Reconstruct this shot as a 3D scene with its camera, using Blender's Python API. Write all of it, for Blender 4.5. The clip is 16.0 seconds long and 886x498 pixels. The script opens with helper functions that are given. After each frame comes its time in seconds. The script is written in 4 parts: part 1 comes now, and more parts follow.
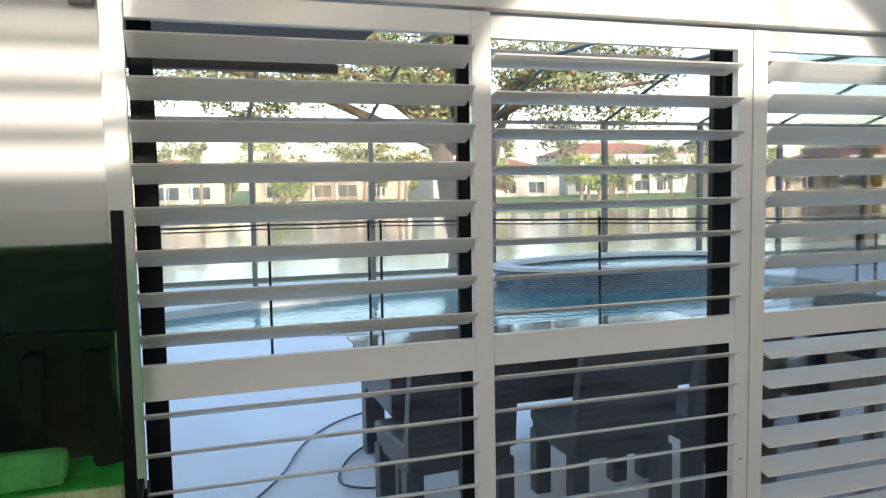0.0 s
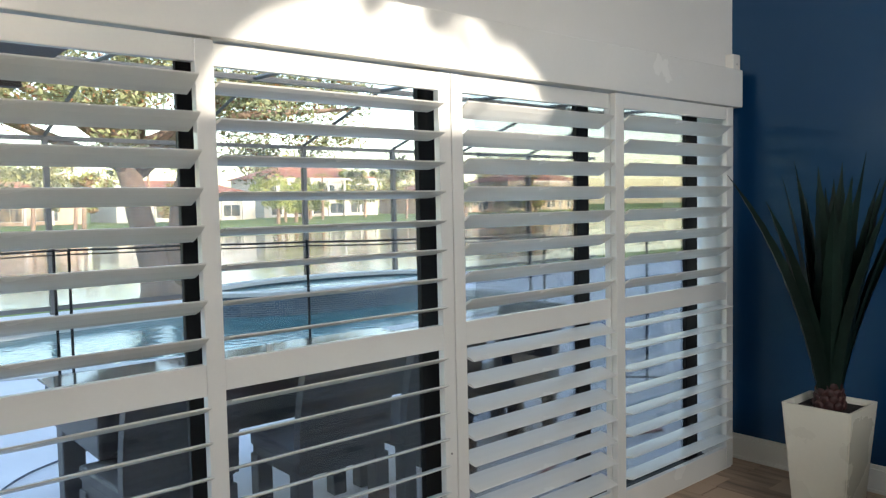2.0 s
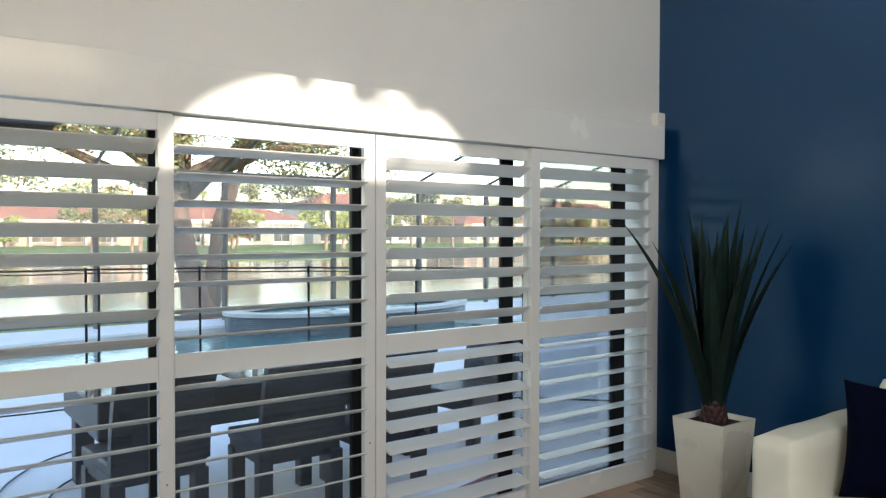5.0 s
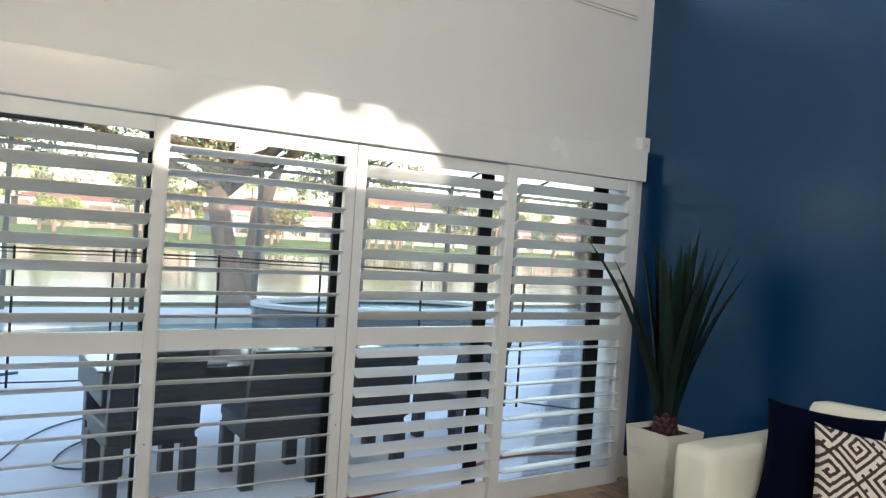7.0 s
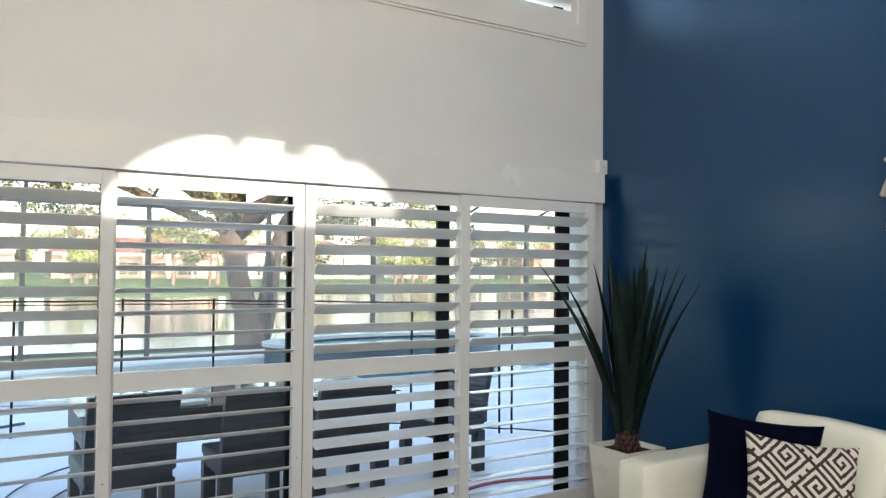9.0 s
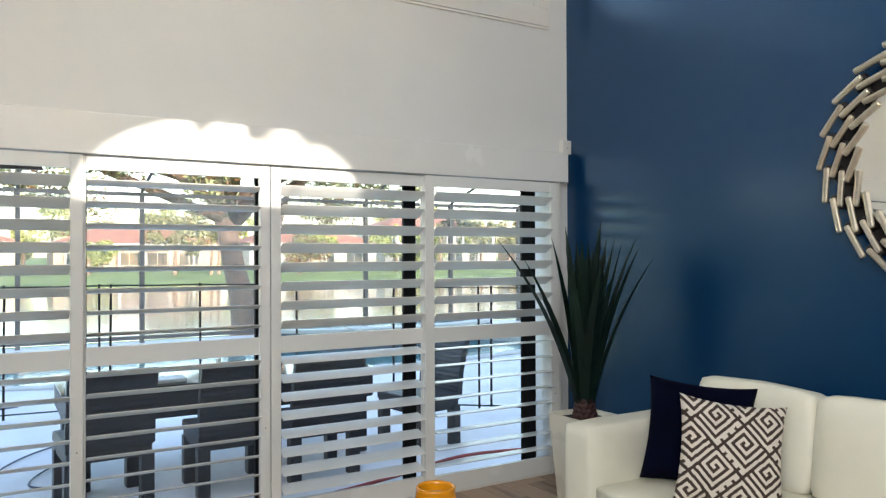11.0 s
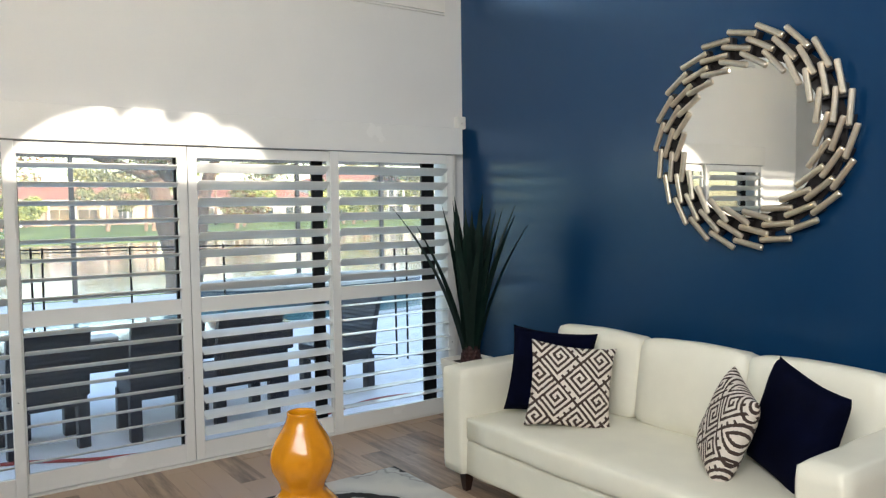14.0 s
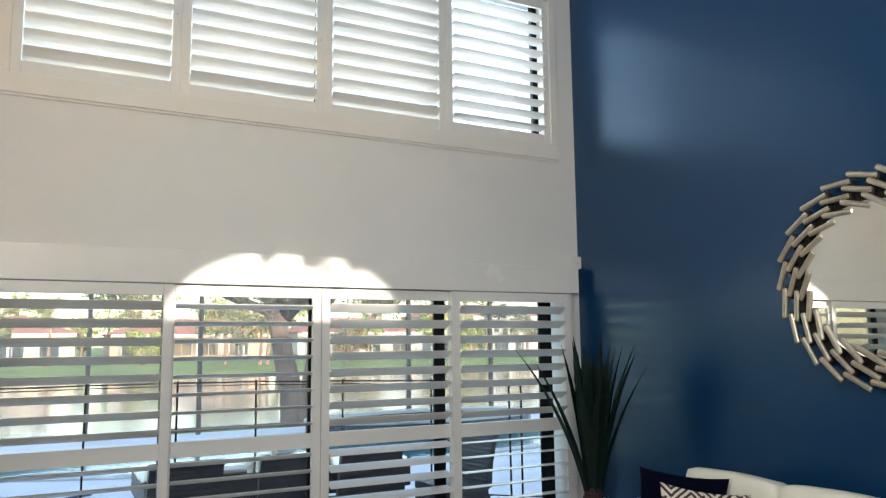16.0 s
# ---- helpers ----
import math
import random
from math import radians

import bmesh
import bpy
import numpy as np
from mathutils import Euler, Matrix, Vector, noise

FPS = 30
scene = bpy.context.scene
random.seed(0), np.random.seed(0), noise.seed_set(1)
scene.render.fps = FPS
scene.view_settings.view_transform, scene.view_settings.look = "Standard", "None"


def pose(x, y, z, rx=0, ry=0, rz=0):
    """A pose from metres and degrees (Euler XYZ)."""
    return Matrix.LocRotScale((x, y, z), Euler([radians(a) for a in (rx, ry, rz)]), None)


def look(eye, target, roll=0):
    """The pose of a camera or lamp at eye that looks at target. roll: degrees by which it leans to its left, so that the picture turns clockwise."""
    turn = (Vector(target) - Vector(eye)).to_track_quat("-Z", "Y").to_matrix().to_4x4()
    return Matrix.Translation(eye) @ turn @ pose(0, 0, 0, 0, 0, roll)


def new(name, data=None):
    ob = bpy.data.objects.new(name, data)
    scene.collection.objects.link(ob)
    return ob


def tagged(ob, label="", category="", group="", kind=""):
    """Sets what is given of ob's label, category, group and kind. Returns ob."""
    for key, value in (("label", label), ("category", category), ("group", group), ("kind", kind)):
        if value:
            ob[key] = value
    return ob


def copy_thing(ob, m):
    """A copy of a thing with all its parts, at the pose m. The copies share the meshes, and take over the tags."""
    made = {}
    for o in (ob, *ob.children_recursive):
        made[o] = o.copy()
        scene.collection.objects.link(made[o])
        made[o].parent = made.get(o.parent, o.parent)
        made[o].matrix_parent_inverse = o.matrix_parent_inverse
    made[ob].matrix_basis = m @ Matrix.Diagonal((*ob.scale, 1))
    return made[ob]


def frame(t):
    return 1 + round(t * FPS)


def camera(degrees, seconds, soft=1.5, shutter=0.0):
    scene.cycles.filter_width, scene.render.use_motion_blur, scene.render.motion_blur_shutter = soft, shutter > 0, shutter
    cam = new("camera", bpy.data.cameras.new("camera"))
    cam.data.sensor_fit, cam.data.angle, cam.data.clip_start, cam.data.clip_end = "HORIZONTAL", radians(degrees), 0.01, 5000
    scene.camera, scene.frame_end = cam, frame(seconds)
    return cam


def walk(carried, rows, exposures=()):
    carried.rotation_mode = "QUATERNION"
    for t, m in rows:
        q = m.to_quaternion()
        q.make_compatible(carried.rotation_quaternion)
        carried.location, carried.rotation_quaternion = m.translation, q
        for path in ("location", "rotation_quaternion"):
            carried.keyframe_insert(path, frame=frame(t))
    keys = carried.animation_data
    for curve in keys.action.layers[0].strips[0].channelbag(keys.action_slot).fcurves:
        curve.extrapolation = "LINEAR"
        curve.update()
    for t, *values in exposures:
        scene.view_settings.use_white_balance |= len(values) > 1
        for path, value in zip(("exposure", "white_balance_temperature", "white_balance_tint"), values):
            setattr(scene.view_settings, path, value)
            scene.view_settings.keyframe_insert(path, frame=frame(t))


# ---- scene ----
cam = camera(60.5, 16.0, soft=1.25)
PATH = [
    (0, (0.142, -0.144, 1.541), (0.764, 1.75, 1.378), -1.0),
    (0.5, (0.119, -0.141, 1.541), (0.988, 1.653, 1.377), -1.4),
    (1, (0.058, -0.141, 1.534), (1.15, 1.526, 1.371), -1.0),
    (1.5, (0.026, -0.158, 1.541), (1.27, 1.4, 1.382), -0.8),
    (2, (0.005, -0.204, 1.55), (1.309, 1.308, 1.432), -1.2),
    (2.5, (0.019, -0.29, 1.555), (1.319, 1.229, 1.508), -0.4),
    (3, (0.079, -0.457, 1.557), (1.327, 1.106, 1.547), 1.4),
    (3.5, (0.101, -0.615, 1.563), (1.314, 0.976, 1.548), 0.9),
    (4, (0.074, -0.758, 1.571), (1.285, 0.834, 1.557), -0.2),
    (4.5, (0.031, -0.92, 1.575), (1.253, 0.664, 1.54), -0.5),
    (5, (0.024, -1.104, 1.576), (1.23, 0.491, 1.536), 0.1),
    (7.5, (0.202, -1.675, 1.604), (1.305, -0.006, 1.578), 4.0),
    (8, (0.272, -1.748, 1.621), (1.336, -0.055, 1.656), 2.2),
    (10.5, (0.611, -2.162, 1.544), (1.662, -0.461, 1.594), -0.6),
    (11, (0.564, -2.206, 1.54), (1.602, -0.497, 1.558), -0.2),
    (11.5, (0.534, -2.348, 1.559), (1.568, -0.637, 1.527), 0.7),
    (12, (0.546, -2.486, 1.609), (1.584, -0.782, 1.479), 1.2),
    (12.5, (0.585, -2.609, 1.626), (1.618, -0.905, 1.464), 2.2),
    (13, (0.602, -2.746, 1.632), (1.589, -1.013, 1.481), 2.0),
    (13.5, (0.566, -2.848, 1.641), (1.614, -1.15, 1.505), 0.2),
    (14, (0.462, -2.902, 1.643), (1.624, -1.277, 1.534), -0.8),
    (14.5, (0.351, -2.954, 1.64), (1.513, -1.327, 1.604), -0.4),
    (15, (0.296, -2.986, 1.655), (1.395, -1.316, 1.704), -0.4),
    (15.5, (0.29, -2.994, 1.663), (1.302, -1.274, 1.797), -0.6),
    (16, (0.273, -3.001, 1.668), (1.2, -1.246, 1.915), -0.6),
]
BASE = 2.62
LEVELS = [(0.0, -0.46), (2.0, -0.24), (4.0, -0.22), (8.0, -0.08), (10.5, 0.0), (12.5, 0.0), (14.5, 0.08), (15.2, -0.1), (16.0, -0.32)]
walk(cam, [(t, look(eye, target, roll)) for t, eye, target, roll in PATH], [(t, BASE + stops) for t, stops in LEVELS])

# ---- light ----
SUN_ELEV, SUN_TURN = 13.0, 0.0
world = bpy.data.worlds.new("sky")
scene.world = world
world.use_nodes = True
wn = world.node_tree
sky = wn.nodes.new("ShaderNodeTexSky")
sky.sky_type, sky.sun_disc = "NISHITA", False
sky.sun_elevation, sky.sun_rotation = radians(SUN_ELEV), radians(180.0)
wn.nodes["Background"].inputs["Strength"].default_value = 0.15
wn.links.new(sky.outputs["Color"], wn.nodes["Background"].inputs["Color"])

sun_data = bpy.data.lights.new("sun", "SUN")
sun_data.energy, sun_data.angle, sun_data.color = 1.25, radians(0.55), (1.0, 0.91, 0.79)
sun = new("sun", sun_data)
sun.matrix_world = look((1.6, -60, 60 * math.tan(radians(SUN_ELEV))), (1.6, 0, 0))


def area_lamp(name, x, y, z, w, h, watts, colour, target):
    """An area lamp at a wall opening, in place of sky light."""
    data = bpy.data.lights.new(name, "AREA")
    data.shape, data.size, data.size_y, data.energy, data.color = "RECTANGLE", w, h, watts, colour
    lamp = new(name, data)
    lamp.matrix_world = look((x, y, z), target)
    return lamp


# Added fill lamp at an unseen west opening; no window is known there.
area_lamp("west_fill_light", -0.86, -3.5, 3.35, 2.4, 2.1, 33, (0.945, 0.965, 0.99), (3.0, -1.8, 3.3))
area_lamp("upper_window_light", 2.0, 2.36, 3.95, 3.9, 1.1, 13, (0.86, 0.93, 1.0), (2.0, -1.2, 3.0))

# ---- materials ----
MATS = {}


def mat(name, colour, rough=0.5, metal=0.0, var=0.12, scale=6.0, fine=60.0, bump=0.05, tint=None, spec=0.5, rand=0.0, coat=0.0, detail=6.0, dist=0.01, stretch=(1, 1, 1)):
    """A surface whose colour varies at two scales, with fine relief."""
    if name in MATS:
        return MATS[name]
    m = bpy.data.materials.new(name)
    m.use_nodes = True
    n, l = m.node_tree.nodes, m.node_tree.links
    b = n["Principled BSDF"]
    co = n.new("ShaderNodeTexCoord")
    mp = n.new("ShaderNodeMapping")
    mp.inputs["Scale"].default_value = stretch
    l.new(co.outputs["Object"], mp.inputs["Vector"])
    if rand:
        spot, shift = n.new("ShaderNodeObjectInfo"), n.new("ShaderNodeVectorMath")
        shift.operation = "MULTIPLY_ADD"
        shift.inputs[1].default_value = (7.3, 5.1, 3.7)
        l.new(spot.outputs["Location"], shift.inputs[0])
        l.new(co.outputs["Object"], shift.inputs[2])
        l.new(shift.outputs["Vector"], mp.inputs["Vector"])
    big, small = n.new("ShaderNodeTexNoise"), n.new("ShaderNodeTexNoise")
    for node, s in ((big, scale), (small, fine)):
        node.inputs["Scale"].default_value = s
        node.inputs["Detail"].default_value = detail
        l.new(mp.outputs["Vector"], node.inputs["Vector"])
    add = n.new("ShaderNodeMath")
    add.operation = "MULTIPLY_ADD"
    add.inputs[1].default_value = 0.4
    l.new(small.outputs["Fac"], add.inputs[0])
    l.new(big.outputs["Fac"], add.inputs[2])
    last = add.outputs[0]
    if rand:
        info = n.new("ShaderNodeObjectInfo")
        more = n.new("ShaderNodeMath")
        more.operation = "MULTIPLY_ADD"
        more.inputs[1].default_value = rand
        l.new(info.outputs["Random"], more.inputs[0])
        l.new(last, more.inputs[2])
        last = more.outputs[0]
    ramp = n.new("ShaderNodeValToRGB")
    lo = [max(0.0, c * (1 - var)) for c in colour]
    hi = [min(1.0, c * (1 + var)) for c in (tint or colour)]
    ramp.color_ramp.elements[0].position, ramp.color_ramp.elements[1].position = 0.45, 0.95 + rand * 0.8
    ramp.color_ramp.elements[0].color, ramp.color_ramp.elements[1].color = (*lo, 1), (*hi, 1)
    l.new(last, ramp.inputs["Fac"])
    l.new(ramp.outputs["Color"], b.inputs["Base Color"])
    b.inputs["Metallic"].default_value = metal
    b.inputs["Specular IOR Level"].default_value = spec
    b.inputs["Coat Weight"].default_value = coat
    rr = n.new("ShaderNodeMapRange")
    rr.inputs["To Min"].default_value, rr.inputs["To Max"].default_value = max(0.02, rough * 0.85), min(1, rough * 1.15)
    l.new(big.outputs["Fac"], rr.inputs["Value"])
    l.new(rr.outputs["Result"], b.inputs["Roughness"])
    if bump:
        bp = n.new("ShaderNodeBump")
        bp.inputs["Strength"].default_value, bp.inputs["Distance"].default_value = bump, dist
        l.new(small.outputs["Fac"], bp.inputs["Height"])
        l.new(bp.outputs["Normal"], b.inputs["Normal"])
    MATS[name] = m
    return m


def glass_mat(name, colour, gloss):
    m = bpy.data.materials.new(name)
    m.use_nodes = True
    n, l = m.node_tree.nodes, m.node_tree.links
    n.remove(n["Principled BSDF"])
    clear, shine, mix, fr, k = (n.new(s) for s in ("ShaderNodeBsdfTransparent", "ShaderNodeBsdfGlossy", "ShaderNodeMixShader", "ShaderNodeFresnel", "ShaderNodeMath"))
    clear.inputs["Color"].default_value = (*colour, 1)
    shine.inputs["Roughness"].default_value = 0.02
    fr.inputs["IOR"].default_value = 1.45
    k.operation, k.inputs[1].default_value = "MULTIPLY", gloss
    l.new(fr.outputs[0], k.inputs[0])
    l.new(k.outputs[0], mix.inputs[0])
    l.new(clear.outputs[0], mix.inputs[1])
    l.new(shine.outputs[0], mix.inputs[2])
    l.new(mix.outputs[0], n["Material Output"].inputs["Surface"])
    return m


def screen_mat():
    """Fine insect mesh: mostly open, with dull grey threads."""
    m = bpy.data.materials.new("insect_screen_mesh")
    m.use_nodes = True
    n, l = m.node_tree.nodes, m.node_tree.links
    n.remove(n["Principled BSDF"])
    clear, thread, mix, no = (n.new(s) for s in ("ShaderNodeBsdfTransparent", "ShaderNodeBsdfDiffuse", "ShaderNodeMixShader", "ShaderNodeTexNoise"))
    thread.inputs["Color"].default_value = (0.33, 0.33, 0.34, 1)
    no.inputs["Scale"].default_value = 1.5
    rg = n.new("ShaderNodeMapRange")
    rg.inputs["To Min"].default_value, rg.inputs["To Max"].default_value = 0.14, 0.24
    l.new(no.outputs["Fac"], rg.inputs["Value"])
    l.new(rg.outputs["Result"], mix.inputs[0])
    l.new(clear.outputs[0], mix.inputs[1])
    l.new(thread.outputs[0], mix.inputs[2])
    l.new(mix.outputs[0], n["Material Output"].inputs["Surface"])
    return m


def water_mat(name, colour, scale, strength, rough=0.04):
    m = mat(name, colour, rough, var=0.25, scale=0.6, fine=scale, bump=strength, dist=0.03, detail=3)
    m.node_tree.nodes["Principled BSDF"].inputs["IOR"].default_value = 1.33
    return m


WALL = mat("white_wall_paint", (0.73, 0.72, 0.69), 0.55, var=0.03, scale=1.2, fine=180, bump=0.08, dist=0.002)
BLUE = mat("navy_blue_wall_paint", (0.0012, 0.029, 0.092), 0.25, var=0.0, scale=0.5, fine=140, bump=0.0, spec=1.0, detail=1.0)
# Blue is put into the gloss colour to make reflected light look bluer.
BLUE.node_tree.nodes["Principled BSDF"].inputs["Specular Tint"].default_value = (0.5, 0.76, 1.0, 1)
CEIL = mat("ceiling_paint", (0.8, 0.78, 0.74), 0.8, var=0.03, scale=2, fine=120, bump=0.15)
SHUT = mat("shutter_white_paint", (0.79, 0.78, 0.74), 0.26, var=0.03, scale=3, fine=90, bump=0.02, dist=0.002, coat=0.15)
TRIM = mat("trim_white_paint", (0.76, 0.74, 0.69), 0.4, var=0.03, scale=4, fine=90, bump=0.03, dist=0.002)
BRONZE = mat("dark_bronze_aluminium", (0.006, 0.0055, 0.006), 0.45, var=0.3, scale=8, bump=0.02, spec=0.2)
# Lighter than the door bronze: outdoor haze is put into this colour.
CAGE = mat("bronze_cage_aluminium", (0.13, 0.12, 0.11), 0.5, var=0.2, scale=8, bump=0.02)
PLANK = mat("grey_brown_laminate", (0.12, 0.079, 0.055), 0.42, var=0.45, scale=6, fine=40, bump=0.05, dist=0.002, tint=(0.33, 0.232, 0.162), rand=0.6, stretch=(3.5, 0.3, 1))
JOINT = mat("plank_joint", (0.03, 0.022, 0.018), 0.8, var=0.2)
LEATHER = mat("cream_leather", (0.79, 0.76, 0.63), 0.4, var=0.05, scale=5, fine=220, bump=0.12, dist=0.002)
DARKWOOD = mat("dark_wood", (0.03, 0.014, 0.009), 0.35, var=0.3, scale=10, stretch=(1, 1, 0.2))
NAVY = mat("navy_velvet", (0.0012, 0.002, 0.011), 0.9, var=0.4, scale=9, fine=200, bump=0.25, dist=0.002, spec=0.06)
COTTON = mat("cream_cotton", (0.7, 0.63, 0.55), 0.9, var=0.06, scale=14, fine=320, bump=0.3, dist=0.002, spec=0.2)
BROWN = mat("dark_brown_print", (0.06, 0.04, 0.033), 0.9, var=0.12, scale=14, fine=320, bump=0.3, dist=0.002, spec=0.2)
POT = mat("cream_glazed_pot", (0.72, 0.68, 0.58), 0.28, var=0.04, scale=3, bump=0.02)
SOIL = mat("dark_soil", (0.02, 0.012, 0.009), 0.95, var=0.5, scale=30, fine=120, bump=0.8)
AGAVE = mat("dark_green_leaf", (0.004, 0.011, 0.009), 0.5, var=0.4, scale=6, fine=40, bump=0.08, spec=0.18, tint=(0.006, 0.019, 0.013), stretch=(1, 1, 0.3))
AGAVE_BASE = mat("reddish_brown_bract", (0.04, 0.012, 0.011), 0.6, var=0.5, scale=20, bump=0.3)
CHAMP = mat("champagne_silver_leaf", (0.68, 0.6, 0.48), 0.3, metal=0.9, var=0.18, scale=14, fine=120, bump=0.12, dist=0.002)
FRAME_DARK = mat("dark_bronze_spacer", (0.015, 0.011, 0.01), 0.5, var=0.3)
VASE = mat("orange_yellow_glaze", (0.56, 0.2, 0.003), 0.16, var=0.14, scale=6, fine=30, bump=0.015, tint=(0.6, 0.24, 0.005), coat=0.12)
VASE_IN = mat("pale_clay", (0.3, 0.22, 0.13), 0.8, var=0.2)
DECK = mat("white_deck_coating", (0.82, 0.81, 0.86), 0.62, var=0.1, scale=1.1, fine=70, bump=0.25, dist=0.004)
# Some blue of the door glass reflection is put into the wicker colour.
WICKER = mat("black_brown_wicker", (0.012, 0.014, 0.026), 0.4, var=0.4, scale=20, fine=160, bump=0.9, dist=0.006)
TABLE_GLASS = mat("dark_table_glass", (0.02, 0.022, 0.025), 0.06, var=0.1, bump=0.0)
def tile_mat():
    m = mat("dark_blue_mosaic_tile", (0.02, 0.045, 0.07), 0.2, var=0.5, scale=30, fine=60, bump=0.0)
    n, l = m.node_tree.nodes, m.node_tree.links
    br, co = n.new("ShaderNodeTexBrick"), n.new("ShaderNodeTexCoord")
    turn = n.new("ShaderNodeMapping")
    turn.inputs["Rotation"].default_value = (radians(90), 0, 0)
    br.inputs["Scale"].default_value = 1.0
    br.inputs["Brick Width"].default_value, br.inputs["Row Height"].default_value, br.inputs["Mortar Size"].default_value = 0.075, 0.034, 0.004
    br.inputs["Color1"].default_value, br.inputs["Color2"].default_value, br.inputs["Mortar"].default_value = (0.045, 0.07, 0.1, 1), (0.085, 0.12, 0.17, 1), (0.24, 0.27, 0.3, 1)
    l.new(co.outputs["Object"], turn.inputs["Vector"])
    l.new(turn.outputs["Vector"], br.inputs["Vector"])
    l.new(br.outputs["Color"], n["Principled BSDF"].inputs["Base Color"])
    return m


MOSAIC = tile_mat()
COPING = mat("pale_stone_coping", (0.6, 0.6, 0.58), 0.6, var=0.12, scale=4, bump=0.15)
POOL_W = water_mat("pool_water", (0.045, 0.17, 0.19), 7.0, 0.4)
# Brown of reflected houses and trees is put into the water's base colour.
LAKE_W = water_mat("lake_water", (0.24, 0.15, 0.09), 1.6, 0.35, 0.1)
GRASS = mat("lawn_grass", (0.15, 0.22, 0.05), 0.9, var=0.35, scale=0.25, fine=9, bump=0.5, tint=(0.25, 0.3, 0.09), spec=0.2)
BANK = mat("dry_bank_grass", (0.2, 0.17, 0.07), 0.95, var=0.3, scale=0.8, fine=14, bump=0.5, tint=(0.2, 0.2, 0.07), spec=0.2)
BARK = mat("oak_bark", (0.28, 0.19, 0.135), 0.9, var=0.35, scale=5, fine=26, bump=0.9, dist=0.03, stretch=(1, 1, 0.35))
LEAF = mat("oak_leaf", (0.105, 0.135, 0.05), 0.6, var=0.5, scale=1.2, fine=30, bump=0.0, tint=(0.26, 0.26, 0.12), rand=0.0)
LEAF_DRY = mat("orange_leaf", (0.2, 0.09, 0.03), 0.7, var=0.4, scale=1.2, bump=0.0)
LEAF_LIME = mat("lime_leaf", (0.17, 0.24, 0.05), 0.6, var=0.4, scale=0.7, bump=0.0, tint=(0.36, 0.38, 0.11))
STUCCO = [mat("peach_stucco", (0.62, 0.45, 0.33), 0.9, var=0.06, scale=0.8, bump=0.1), mat("white_stucco", (0.72, 0.69, 0.63), 0.9, var=0.06, scale=0.8, bump=0.1), mat("cream_stucco", (0.66, 0.57, 0.42), 0.9, var=0.06, scale=0.8, bump=0.1)]
ROOF = mat("terracotta_roof_tile", (0.33, 0.12, 0.075), 0.85, var=0.3, scale=2.5, fine=20, bump=0.5, tint=(0.42, 0.19, 0.12))
WINGLASS = mat("far_window_glass", (0.06, 0.08, 0.09), 0.1, var=0.3, bump=0.0)
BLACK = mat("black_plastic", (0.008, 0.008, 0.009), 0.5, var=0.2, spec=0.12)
BLACKMESH = mat("black_webbing", (0.012, 0.011, 0.011), 0.8, var=0.2)
HOSE_RED = mat("red_hose", (0.35, 0.05, 0.045), 0.5, var=0.2)
HOSE_BLUE = mat("grey_blue_cable", (0.06, 0.08, 0.13), 0.5, var=0.2)
ROCK = mat("aquarium_rock", (0.5, 0.52, 0.3), 0.9, var=0.4, scale=9, bump=0.8)
SOFFIT = mat("brown_soffit_boards", (0.1, 0.07, 0.055), 0.7, var=0.2, scale=4, bump=0.1, stretch=(0.3, 8, 1))
PLASTIC = mat("white_plastic", (0.74, 0.72, 0.66), 0.4, var=0.03)
GREYP = mat("grey_plastic", (0.2, 0.2, 0.19), 0.5, var=0.1)
PANE = glass_mat("window_glass", (0.985, 0.99, 0.99), 0.8)
SCREEN = screen_mat()
TANKPANE = glass_mat("aquarium_glass", (0.985, 0.995, 0.985), 0.5)
TANKWATER = glass_mat("murky_green_water", (0.45, 0.97, 0.62), 0.1)
MIRROR = bpy.data.materials.new("mirror_silver")
MIRROR.use_nodes = True
_b = MIRROR.node_tree.nodes["Principled BSDF"]
_b.inputs["Base Color"].default_value, _b.inputs["Metallic"].default_value, _b.inputs["Roughness"].default_value = (0.86, 0.87, 0.85, 1), 1.0, 0.015


